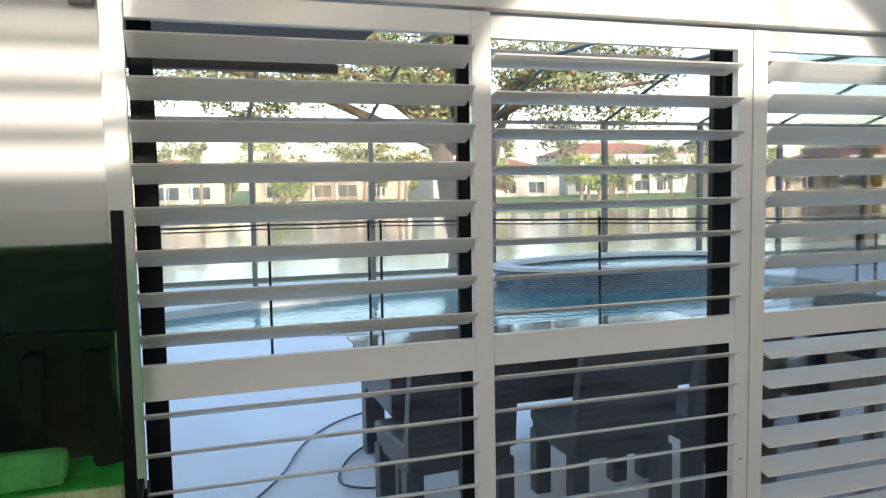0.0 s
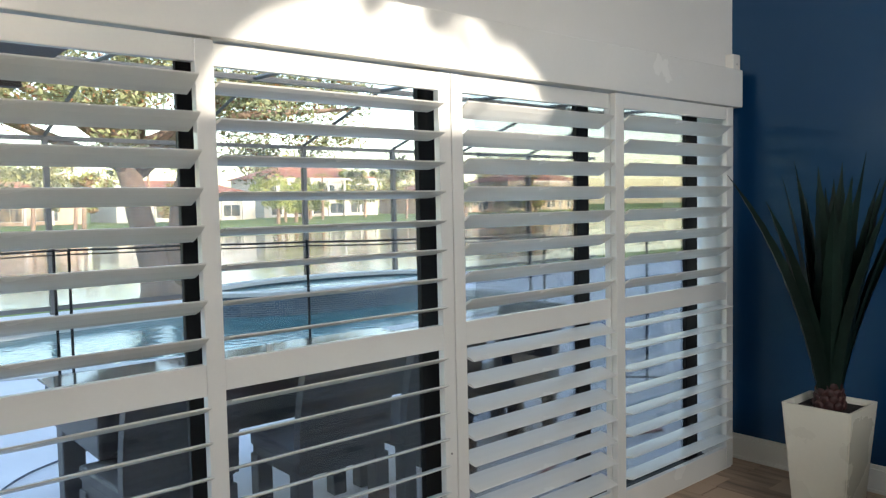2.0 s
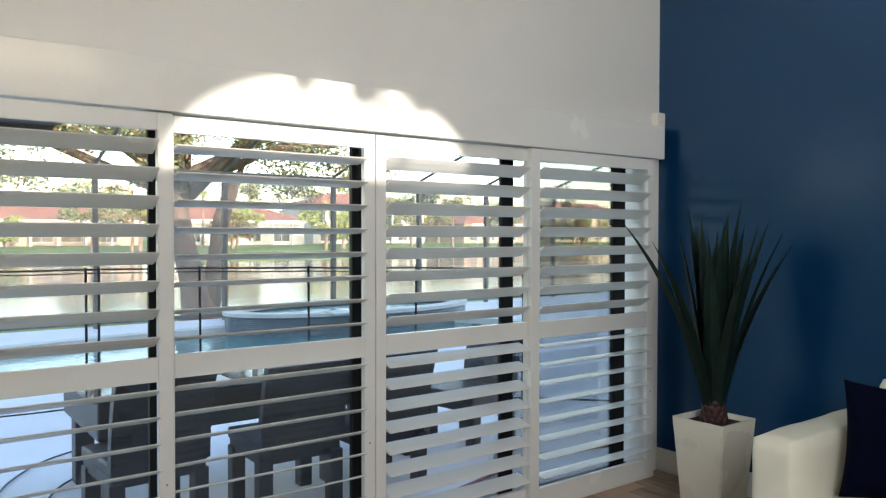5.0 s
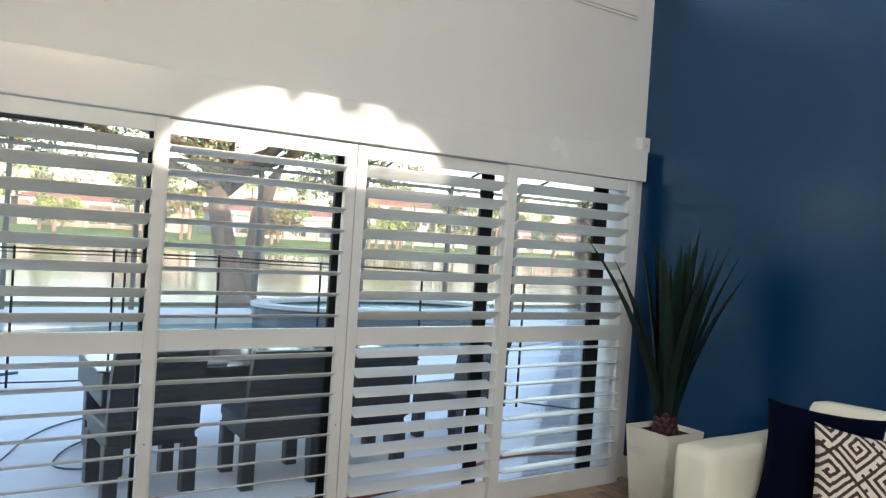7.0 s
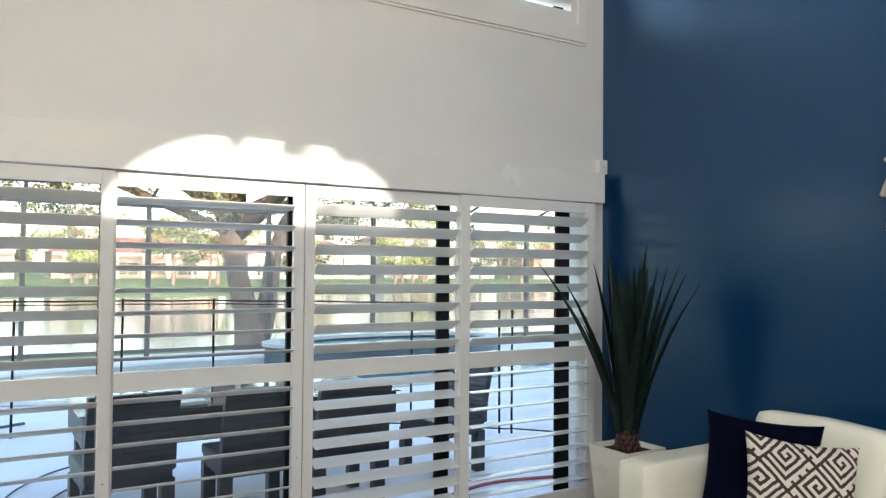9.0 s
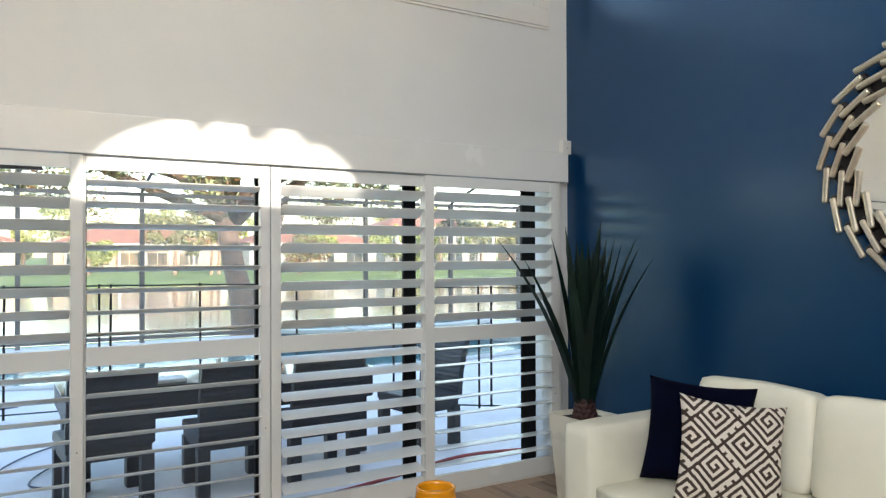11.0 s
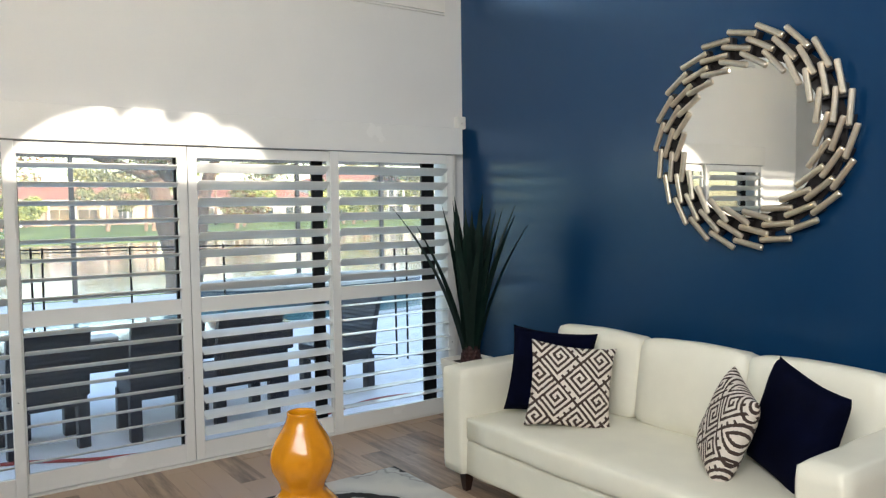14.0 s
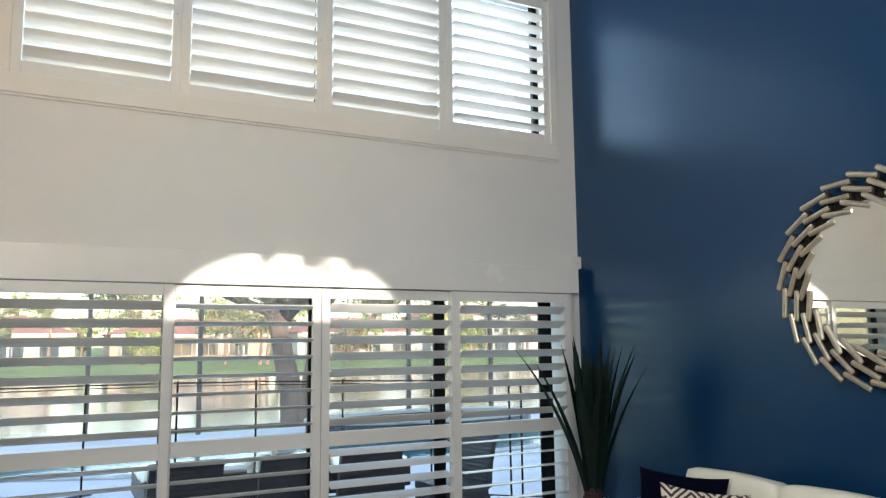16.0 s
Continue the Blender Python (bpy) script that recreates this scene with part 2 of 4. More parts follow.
def rug_mat():
    m = bpy.data.materials.new("marbled_rug")
    m.use_nodes = True
    n, l = m.node_tree.nodes, m.node_tree.links
    b = n["Principled BSDF"]
    co, no, mx, wa, rp, fi = (n.new(s) for s in ("ShaderNodeTexCoord", "ShaderNodeTexNoise", "ShaderNodeMixRGB", "ShaderNodeTexWave", "ShaderNodeValToRGB", "ShaderNodeTexNoise"))
    no.inputs["Scale"].default_value, no.inputs["Detail"].default_value = 1.7, 4
    fi.inputs["Scale"].default_value = 240
    mx.inputs[0].default_value = 0.42
    l.new(co.outputs["Object"], no.inputs["Vector"])
    l.new(co.outputs["Object"], mx.inputs[1])
    l.new(no.outputs["Color"], mx.inputs[2])
    l.new(mx.outputs[0], wa.inputs["Vector"])
    wa.bands_direction = "DIAGONAL"
    wa.inputs["Scale"].default_value, wa.inputs["Distortion"].default_value, wa.inputs["Detail"].default_value, wa.inputs["Detail Scale"].default_value = 1.15, 5.5, 4, 1.6
    cr = rp.color_ramp
    cr.elements[0].position, cr.elements[0].color = 0.0, (0.012, 0.012, 0.013, 1)
    cr.elements[1].position, cr.elements[1].color = 1.0, (0.63, 0.61, 0.55, 1)
    for p, c in ((0.15, 0.014), (0.2, 0.45), (0.3, 0.57), (0.36, 0.3), (0.4, 0.5)):
        e = cr.elements.new(p)
        e.color = (c, c * 0.98, c * 0.92, 1)
    l.new(wa.outputs["Fac"], rp.inputs[0])
    l.new(rp.outputs[0], b.inputs["Base Color"])
    b.inputs["Roughness"].default_value = 0.95
    bp = n.new("ShaderNodeBump")
    bp.inputs["Strength"].default_value, bp.inputs["Distance"].default_value = 0.5, 0.004
    l.new(fi.outputs["Fac"], bp.inputs["Height"])
    l.new(bp.outputs["Normal"], b.inputs["Normal"])
    return m


RUG = rug_mat()

# ---- mesh helpers ----


def mesh_of(bm, material, name, smooth=False):
    me = bpy.data.meshes.new(name)
    bmesh.ops.recalc_face_normals(bm, faces=bm.faces)
    bm.to_mesh(me)
    bm.free()
    for m in material if isinstance(material, (list, tuple)) else [material]:
        me.materials.append(m)
    if smooth:
        for p in me.polygons:
            p.use_smooth = True
    return me


def part(name, bm, material, parent=None, label="", at=None, smooth=False):
    """Links a bmesh, or a mesh, as one mesh object, under a thing where there is one."""
    me = bm if isinstance(bm, bpy.types.Mesh) else mesh_of(bm, material, name, smooth)
    ob = new(name, me)
    ob.parent = parent
    if at is not None:
        ob.matrix_basis = at
    if label:
        ob["label"] = label
    return ob


def thing(name, label, category, at=None, group="", kind=""):
    ob = new(name)
    ob.empty_display_size = 0.05
    if at is not None:
        ob.matrix_basis = at
    return tagged(ob, label, category, group, kind)


def box(bm, x0, x1, y0, y1, z0, z1, bevel=0.0, segs=2):
    vs = [bm.verts.new((x, y, z)) for x in (x0, x1) for y in (y0, y1) for z in (z0, z1)]
    fs = [bm.faces.new([vs[i] for i in q]) for q in ((0, 1, 3, 2), (4, 6, 7, 5), (0, 4, 5, 1), (2, 3, 7, 6), (0, 2, 6, 4), (1, 5, 7, 3))]
    if bevel:
        edges = list({e for f in fs for e in f.edges})
        bmesh.ops.bevel(bm, geom=edges, offset=bevel, segments=segs, affect="EDGES", profile=0.5)
    return bm


def boxes(*rows, bevel=0.0):
    bm = bmesh.new()
    for r in rows:
        box(bm, *r, bevel=bevel)
    return bm


def tube(points, r, sides=8, taper=None):
    """A round rod along a line of points."""
    bm = bmesh.new()
    rings, n = [], len(points)
    pts = [Vector(p) for p in points]
    for i, p in enumerate(pts):
        d = (pts[min(i + 1, n - 1)] - pts[max(i - 1, 0)]).normalized()
        a = d.orthogonal().normalized() if abs(d.z) > 0.9 else d.cross(Vector((0, 0, 1))).normalized()
        b = d.cross(a)
        rad = taper[i] if taper else r
        rings.append([bm.verts.new(p + rad * (math.cos(2 * math.pi * k / sides) * a + math.sin(2 * math.pi * k / sides) * b)) for k in range(sides)])
    for r0, r1 in zip(rings, rings[1:]):
        for k in range(sides):
            bm.faces.new((r0[k], r0[(k + 1) % sides], r1[(k + 1) % sides], r1[k]))
    bm.faces.new(rings[0])
    bm.faces.new(rings[-1])
    return bm


def lathe(profile, sides=40, facets=None):
    bm = bmesh.new()
    rings = [[bm.verts.new((r * math.cos(2 * math.pi * k / sides), r * math.sin(2 * math.pi * k / sides), z)) for k in range(sides)] for r, z in profile]
    for r0, r1 in zip(rings, rings[1:]):
        for k in range(sides):
            bm.faces.new((r0[k], r0[(k + 1) % sides], r1[(k + 1) % sides], r1[k]))
    bm.faces.new(rings[0])
    bm.faces.new(rings[-1])
    return bm


def structure(name, bm, material, label, category, smooth=False):
    return tagged(part(name, bm, material, smooth=smooth), label, category, kind="structure")


# ---- the room ----
XW, XE, YN, YS, ZC = -0.9, 4.235, 2.08, -5.5, 5.2
WT = 0.22
FLOOR_T = -0.012

structure("floor", boxes((XW - WT, XE + WT, YS - WT, YN + WT, -0.3, FLOOR_T)), JOINT, "grey-brown laminate plank floor", "floor")
structure("ceiling", boxes((XW - WT, XE + WT, YS - WT, YN + WT, ZC, ZC + 0.25)), CEIL, "plain white painted ceiling", "ceiling")
DX0, DX1, DZ = -0.04, 4.1, 2.09
UX0, UX1, UZ0, UZ1 = 0.03, 3.99, 3.32, 4.58
structure("wall_north", boxes((XW, DX0, YN, YN + WT, 0, UZ0), (DX1, XE, YN, YN + WT, 0, UZ0), (DX0, DX1, YN, YN + WT, DZ, UZ0),
                              (XW, UX0, YN, YN + WT, UZ0, ZC), (UX1, XE, YN, YN + WT, UZ0, ZC), (UX0, UX1, YN, YN + WT, UZ1, ZC)), WALL, "white painted wall over the sliding doors", "wall")
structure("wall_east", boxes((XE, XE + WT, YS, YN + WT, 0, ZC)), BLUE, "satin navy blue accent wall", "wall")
# The high opening is made up, cut for the west fill light.
structure("wall_west", boxes((XW - WT, XW, YS, -4.9, 0, ZC), (XW - WT, XW, -2.3, YN + WT, 0, ZC), (XW - WT, XW, -4.9, -2.3, 0, 2.25), (XW - WT, XW, -4.9, -2.3, 4.45, ZC)), WALL, "white painted side wall", "wall")


def south_wall():
    """A wall with a shuttered high window and an arched fanlight."""
    bm = bmesh.new()
    y0, y1 = YS - WT, YS
    rise = 7.5 * math.tan(radians(SUN_ELEV))
    ax, az, aw, ah = 1.755, 1.84 + rise, 0.82, 0.5
    hx0, hx1, hz0, hz1 = -0.85, -0.005, 1.56 + rise, 2.06 + rise
    zb = hz0
    box(bm, XW, XE, y0, y1, 0, zb)
    box(bm, XW, hx0, y0, y1, zb, ZC)
    box(bm, hx0, hx1, y0, y1, hz1, ZC)
    box(bm, hx1, ax - aw, y0, y1, zb, ZC)
    box(bm, ax - aw, ax + aw, y0, y1, zb, az)
    box(bm, ax + aw, XE, y0, y1, zb, ZC)
    n = 28
    pts = [(ax - aw * math.cos(math.pi * i / n), az + ah * math.sin(math.pi * i / n)) for i in range(n + 1)]
    for (xa, za), (xb, zbb) in zip(pts, pts[1:]):
        vs = [bm.verts.new((x, y, z)) for y in (y0, y1) for x, z in ((xa, za), (xb, zbb), (xb, ZC), (xa, ZC))]
        for q in ((0, 1, 2, 3), (4, 7, 6, 5), (0, 4, 5, 1)):
            bm.faces.new([vs[k] for k in q])
    structure("wall_south", bm, WALL, "white painted wall with an arched fanlight", "wall")
    sh = thing("window_shutter", "white louvered shutter over the high back window", "shutter", pose(0, 0, 0))
    k = 0
    z = hz0 + 0.05
    slat = mesh_of(boxes((hx0, hx1, -0.045, 0.045, -0.005, 0.005)), SHUT, "louver")
    while z < hz1:
        part("louver", slat, SHUT, sh, at=pose(0, YS - 0.1, z, 20))
        z += 0.125
    # Unseen bars added across the arch; they part the sun patch.
    gl = thing("fanlight_grille", "white bars added across the unseen arched fanlight", "window grille", pose(0, 0, 0))
    part("muntin", boxes((ax - 0.03, ax - 0.015, YS - 0.12, YS - 0.1, az, az + ah)), SHUT, gl)
    part("muntin", tube([(ax + 0.42, YS - 0.11, az), (ax + 0.22, YS - 0.11, az + 0.48)], 0.014, 6), SHUT, gl)


south_wall()


RISE = 8.2 * math.tan(radians(SUN_ELEV))


def porch_tree():
    """An unseen tree added out of doors; its twigs notch the sun patch."""
    th = thing("porch_tree", "slim unseen tree, added so its leafy twigs shadow the fanlight", "tree", pose(0, -6.2, 0))
    top = 2.62 + RISE
    part("trunk", tube([(4.6, 0, -0.5), (4.55, 0, 2.2), (4.3, 0, top - 0.2), (3.2, 0, top + 0.12), (1.0, 0, top)], 0.05, 8, [0.09, 0.07, 0.05, 0.03, 0.012]), BARK, th)
    for x, z, r, seed in ((1.2, 2.33, 0.05, 1), (1.41, 2.36, 0.035, 6), (1.58, 2.32, 0.05, 2), (1.9, 2.27, 0.055, 3), (1.96, 2.36, 0.05, 4), (2.14, 2.38, 0.05, 7), (2.21, 2.27, 0.05, 5), (2.36, 2.33, 0.06, 8)):
        rnd = random.Random(seed)
        zc = z - 0.025 + RISE
        part("twig", tube([(x + 0.06, 0, top + 0.02), (x + 0.02, 0, (top + zc) / 2), (x, 0, zc - r)], 0.007, 6), BARK, th)
        bm = bmesh.new()
        for k in range(80):
            c = Vector((x + rnd.gauss(0, r * 0.6), rnd.gauss(0, 0.03), zc + rnd.gauss(0.02, r * 0.6)))
            d = Vector((rnd.gauss(0, 1), rnd.gauss(0, 0.4), rnd.gauss(-0.6, 0.6))).normalized() * 0.05
            e = d.cross(Vector((0, 1, 0.3))).normalized() * 0.024
            bm.faces.new([bm.verts.new(q) for q in (c - d, c + e, c + d, c - e)])
        part("leaf_spray", bm, LEAF, th)


porch_tree()

# baseboards with a stepped profile
structure("baseboard", boxes((XE - 0.014, XE, YS, YN, 0, 0.125), (XE - 0.009, XE, YS, YN, 0.125, 0.148), (XE - 0.02, XE, YS, YN, 0, 0.018), bevel=0.002), TRIM, "white moulded baseboard", "baseboard")
structure("baseboard_north", boxes((4.105, XE - 0.022, YN - 0.014, YN, 0, 0.125), (4.105, XE - 0.022, YN - 0.009, YN, 0.125, 0.148), bevel=0.002), TRIM, "white moulded baseboard", "baseboard")
structure("valance", boxes((-0.075, 4.155, 1.972, YN, 2.062, 2.272), bevel=0.004), SHUT, "white boxed valance over the shutter track", "valance")
structure("jamb_trim", boxes((4.068, 4.1, 2.0, YN + 0.1, 0, 2.062), bevel=0.002), TRIM, "white side jamb of the door opening", "trim")
structure("shutter_track", boxes((-0.06, 4.064, 1.99, 2.06, 0, 0.012), bevel=0.002), TRIM, "low white floor track under the shutters", "track")


def shutter(x0, x1, z0, z1, front, stile, rails, bays, label, group, name="shutter_panel", slat_w=0.112):
    """A louvered panel. rails: heights of the horizontal rails; bays: first slat, pitch, count and tilt of each bay."""
    w, t = x1 - x0, 0.032
    th = thing(name, label, "shutter", pose(x0, front, z0), group)
    for a in (0, w - stile):
        part("stile", boxes((a, a + stile, 0, t, 0, z1 - z0), bevel=0.003), SHUT, th)
    for a, b in rails:
        part("rail", boxes((stile, w - stile, 0.002, t - 0.002, a - z0, b - z0), bevel=0.003), SHUT, th)
    bm = bmesh.new()
    prof = [(-slat_w / 2, 0), (-slat_w / 2 + 0.004, 0.003), (-slat_w / 5, 0.0056), (slat_w / 5, 0.0056), (slat_w / 2 - 0.004, 0.003), (slat_w / 2, 0), (slat_w / 2 - 0.004, -0.003), (slat_w / 5, -0.0056), (-slat_w / 5, -0.0056), (-slat_w / 2 + 0.004, -0.003)]
    ends = [[bm.verts.new((x, y, z)) for y, z in prof] for x in (stile + 0.002, w - stile - 0.002)]
    for k in range(len(prof)):
        bm.faces.new((ends[0][k], ends[0][(k + 1) % len(prof)], ends[1][(k + 1) % len(prof)], ends[1][k]))
    bm.faces.new(ends[0])
    bm.faces.new(ends[1])
    me = mesh_of(bm, SHUT, "louver")
    for first, pitch, count, tilt in bays:
        for i in range(count):
            part("louver", me, SHUT, th, at=pose(0, t / 2, first - z0 + pitch * i, -tilt + random.uniform(-0.5, 0.5)))
    part("magnet_stud", tube([(w - stile / 2, -0.003, 0.55), (w - stile / 2, 0.002, 0.55)], 0.004, 8), GREYP, th)
    return th


G = "sliding plantation shutters"
RAILS = [(0.015, 0.13), (0.983, 1.08), (1.985, 2.055)]
LO, UP = (0.193, 0.1065), (1.143, 0.1112)
shutter(-0.065, 1.0, 0.015, 2.055, 1.982, 0.06, RAILS, [(*LO, 8, 21), (*UP, 8, 27)], "cream-white louvered shutter panel beside the fish tank", G)
shutter(0.955, 1.975, 0.015, 2.055, 2.018, 0.06, RAILS, [(*LO, 8, 21), (*UP, 8, 13)], "cream-white louvered shutter panel, slats almost level", G)
shutter(1.98, 3.035, 0.015, 2.055, 2.018, 0.058, RAILS, [(*LO, 8, -17), (*UP, 8, 31)], "cream-white louvered shutter panel, lower slats opened flat", G)
shutter(2.978, 4.065, 0.015, 2.055, 1.982, 0.066, RAILS, [(*LO, 8, 3), (*UP, 8, 31)], "cream-white louvered shutter panel beside the blue wall", G)

GU = "upper window shutters"
UR = [(3.31, 3.393), (4.5, 4.575)]
for a, b, tilt in ((0.03, 1.008, 42), (1.008, 1.998, 41), (1.998, 2.994, 40), (2.994, 3.985, 12)):
    shutter(a, b, 3.31, 4.575, 2.07, 0.06, UR, [(3.447, 0.107, 10, tilt)], "white louvered shutter panel of the high window", GU, "upper_shutter_panel")

uw = thing("window_upper", "white window with a stepped frame high in the wall", "window", kind="structure")
part("window_frame", boxes((-0.036, 4.053, 2.055, YN, 3.185, 3.31), (-0.036, 4.053, 2.055, YN, 4.575, 4.68), (-0.036, 0.03, 2.055, YN, 3.31, 4.575), (3.985, 4.053, 2.055, YN, 3.31, 4.575), bevel=0.003), TRIM, uw)
part("window_frame", boxes((-0.05, 4.067, 2.066, YN, 3.168, 3.185), (-0.05, 4.067, 2.066, YN, 4.68, 4.697), (-0.05, -0.036, 2.066, YN, 3.185, 4.68), (4.053, 4.067, 2.066, YN, 3.185, 4.68), bevel=0.003), TRIM, uw)
for x in (0.05, 1.0, 1.98, 2.95, 3.93):
    part("mullion", boxes((x - 0.025, x + 0.03, 2.2, 2.24, UZ0, UZ1)), BRONZE, uw)
pn = part("pane", boxes((UX0, UX1, 2.218, 2.222, UZ0, UZ1)), PANE, uw)
pn.visible_shadow = False

door = thing("sliding_door_1", "dark bronze sliding glass doors to the patio", "sliding door", kind="structure")
for x0, x1, y0, y1 in ((-0.012, 0.053, 2.17, 2.19), (0.957, 1.035, 2.17, 2.195), (1.935, 2.033, 2.17, 2.2), (2.92, 3.012, 2.17, 2.195), (3.888, 4.008, 2.17, 2.195)):
    part("door_stile", boxes((x0, x1, y0, y1, 0, DZ), bevel=0.003), BRONZE, door)
part("door_rail", boxes((DX0, DX1, 2.16, 2.25, -0.02, 0.035), bevel=0.003), BRONZE, door)
part("door_rail", boxes((DX0, DX1, 2.16, 2.25, 2.04, DZ), bevel=0.003), BRONZE, door)
for x0, x1, y in ((0.053, 0.957, 2.185), (1.035, 1.935, 2.185), (2.033, 2.92, 2.185), (3.012, 3.888, 2.185)):
    pn = part("pane", boxes((x0, x1, y - 0.003, y + 0.003, 0.035, 2.04)), PANE, door)
    pn.visible_shadow = False

# ---- outdoors ----
# Unseen blocks added on both sides to keep the sun off the patio.
structure("house_wing_west", boxes((-16, XW - WT - 0.6, -5.72, 2.28, -0.4, 5.4)), STUCCO[2], "unseen cream stucco block that shades the patio", "wall")
structure("house_wing_east", boxes((XE + WT, 20, -5.72, 2.28, -0.4, 5.4)), STUCCO[2], "unseen cream stucco block that shades the patio", "wall")
structure("eave", boxes((-16, 0.95, 2.31, 4.15, 2.24, 2.34), (-16, 0.95, 4.15, 4.22, 2.19, 2.4)), SOFFIT, "dark brown eave soffit over the patio", "eave")
DZK = -0.08
WATER_Z = -0.17
LAKE_Z = -1.0


def sheet(name, rows, material, label, category):
    """A ground sheet, as rows of (y, z) carried across x."""
    bm = bmesh.new()
    xs = [-220 + 40 * i for i in range(13)]
    grid = [[bm.verts.new((x, y, z)) for x in xs] for y, z in rows]
    for a, b in zip(grid, grid[1:]):
        for k in range(len(xs) - 1):
            bm.faces.new((a[k], a[k + 1], b[k + 1], b[k]))
    return structure(name, bm, material, label, category)


def pool_outline(n=64, grow=0.0):
    """A kidney-shaped outline."""
    pts = []
    for i in range(n):
        a = 2 * math.pi * i / n
        r = 1 + 0.08 * math.cos(2 * a + 0.6) - 0.1 * math.cos(3 * a)
        pts.append((4.9 + (4.9 + grow) * r * math.cos(a), 9.75 + (2.05 + grow) * (1 + 0.06 * math.cos(2 * a)) * math.sin(a)))
    return pts


def flat_poly(pts, z):
    bm = bmesh.new()
    bm.faces.new([bm.verts.new((x, y, z)) for x, y in pts])
    return bm


def ring(inner, outer, z0, z1):
    bm = bmesh.new()
    n = len(inner)
    vs = [[bm.verts.new((x, y, z)) for x, y in p] for p, z in ((inner, z0), (inner, z1), (outer, z1), (outer, z0))]
    for a, b in ((0, 1), (1, 2), (2, 3), (3, 0)):
        for k in range(n):
            bm.faces.new((vs[a][k], vs[a][(k + 1) % n], vs[b][(k + 1) % n], vs[b][k]))
    return bm


def deck():
    """The patio slab, with the pool's basin cut out of it."""
    bm = bmesh.new()
    pts = pool_outline(64, 0.25)
    inner = [bm.verts.new((x, y, DZK)) for x, y in pts]
    x0, x1, y0, y1 = -9, 18, 2.24, 13.3
    outer = []
    for x, y in pts:
        dx, dy = x - 4.9, y - 9.75
        s = min((x1 - 4.9) / dx if dx > 0 else 9e9, (x0 - 4.9) / dx if dx < 0 else 9e9, (y1 - 9.75) / dy if dy > 0 else 9e9, (y0 - 9.75) / dy if dy < 0 else 9e9)
        outer.append(bm.verts.new((4.9 + dx * s, 9.75 + dy * s, DZK)))
    n = len(pts)
    for k in range(n):
        bm.faces.new((inner[k], inner[(k + 1) % n], outer[(k + 1) % n], outer[k]))
    for cx, cy in ((x0, y0), (x1, y0), (x0, y1), (x1, y1)):
        k = min(range(n), key=lambda i: (outer[i].co.x - cx) ** 2 + (outer[i].co.y - cy) ** 2)
        for a, b in ((k, (k + 1) % n), (k - 1, k)):
            pa, pb = outer[a].co, outer[b].co
            if abs(pa.x - pb.x) > 1e-4 and abs(pa.y - pb.y) > 1e-4:
                bm.faces.new((outer[a], outer[b], bm.verts.new((cx, cy, DZK))))
    down = bmesh.ops.extrude_face_region(bm, geom=bm.faces[:])
    bmesh.ops.translate(bm, verts=[v for v in down["geom"] if isinstance(v, bmesh.types.BMVert)], vec=(0, 0, -0.12))
    return structure("patio", bm, DECK, "white coated concrete pool deck", "patio")


sheet("ground", [(-300, -0.6), (-8, -0.45), (13.6, -0.45), (18.5, -0.6), (20.4, -1.02), (22, -1.6), (60, -1.8), (64, -1.6), (66, -0.95), (72, -0.7), (96, -0.05), (130, 0.3), (900, 1.0)], GRASS, "green lawn running down to the lake", "ground")
sheet("water", [(19.6, LAKE_Z), (66.5, LAKE_Z)], LAKE_W, "still lake water, its brown reflections put into the colour", "lake")
deck()
structure("pool_water", flat_poly(pool_outline(64, 0.0), WATER_Z), POOL_W, "turquoise swimming pool water", "pool")
structure("pool_coping", ring(pool_outline(64, 0.0), pool_outline(64, 0.3), -0.32, DZK + 0.025), COPING, "pale stone coping round the pool", "coping")

# raised spa
SPA = (7.5, 11.6, 2.55, 1.25)
sp = thing("raised_spa", "raised spa with dark blue mosaic wall", "spa", pose(SPA[0], SPA[1], 0))


def ell(rx, ry, n=56):
    return [(rx * math.cos(2 * math.pi * k / n), ry * math.sin(2 * math.pi * k / n)) for k in range(n)]


part("spa_wall", ring(ell(SPA[2] - 0.25, SPA[3] - 0.25), ell(SPA[2], SPA[3]), -0.6, 0.15), MOSAIC, sp)
part("spa_rim", ring(ell(SPA[2] - 0.3, SPA[3] - 0.3), ell(SPA[2] + 0.04, SPA[3] + 0.04), 0.15, 0.21), COPING, sp, "pale stone rim")
part("spa_water", flat_poly(ell(SPA[2] - 0.26, SPA[3] - 0.26), 0.12), POOL_W, sp)
part("spillway", boxes((-1.2, -0.75, -SPA[3] - 0.14, -SPA[3] + 0.3, 0.19, 0.235), bevel=0.01), COPING, sp, "white stone spillway lip")

# screen enclosure
cg = thing("pool_cage", "bronze aluminium screen enclosure round the pool", "screen enclosure")
CY = 13.0
BAYS = (-3.4, -1.1, 1.1, 3.15, 5.45, 7.8, 10.0, 12.0, 14.3)
for x in BAYS:
    part("post", boxes((x - 0.04, x + 0.04, CY - 0.05, CY + 0.05, DZK, 2.75)), CAGE, cg)
    part("rafter", tube([(x, CY, 2.75), (x, CY - 2.6, 3.5), (x, CY - 6, 3.4), (x, 2.8, 2.45)], 0.034, 4), CAGE, cg)
for z in (0.02, 2.72):
    part("beam", boxes((-6, 17, CY - 0.03, CY + 0.03, z - 0.035, z + 0.035)), CAGE, cg)
part("purlin", boxes((-6, 17, CY - 2.65, CY - 2.55, 3.46, 3.54)), CAGE, cg)
part("purlin", boxes((-6, 17, CY - 6.05, CY - 5.95, 3.36, 3.44)), CAGE, cg)
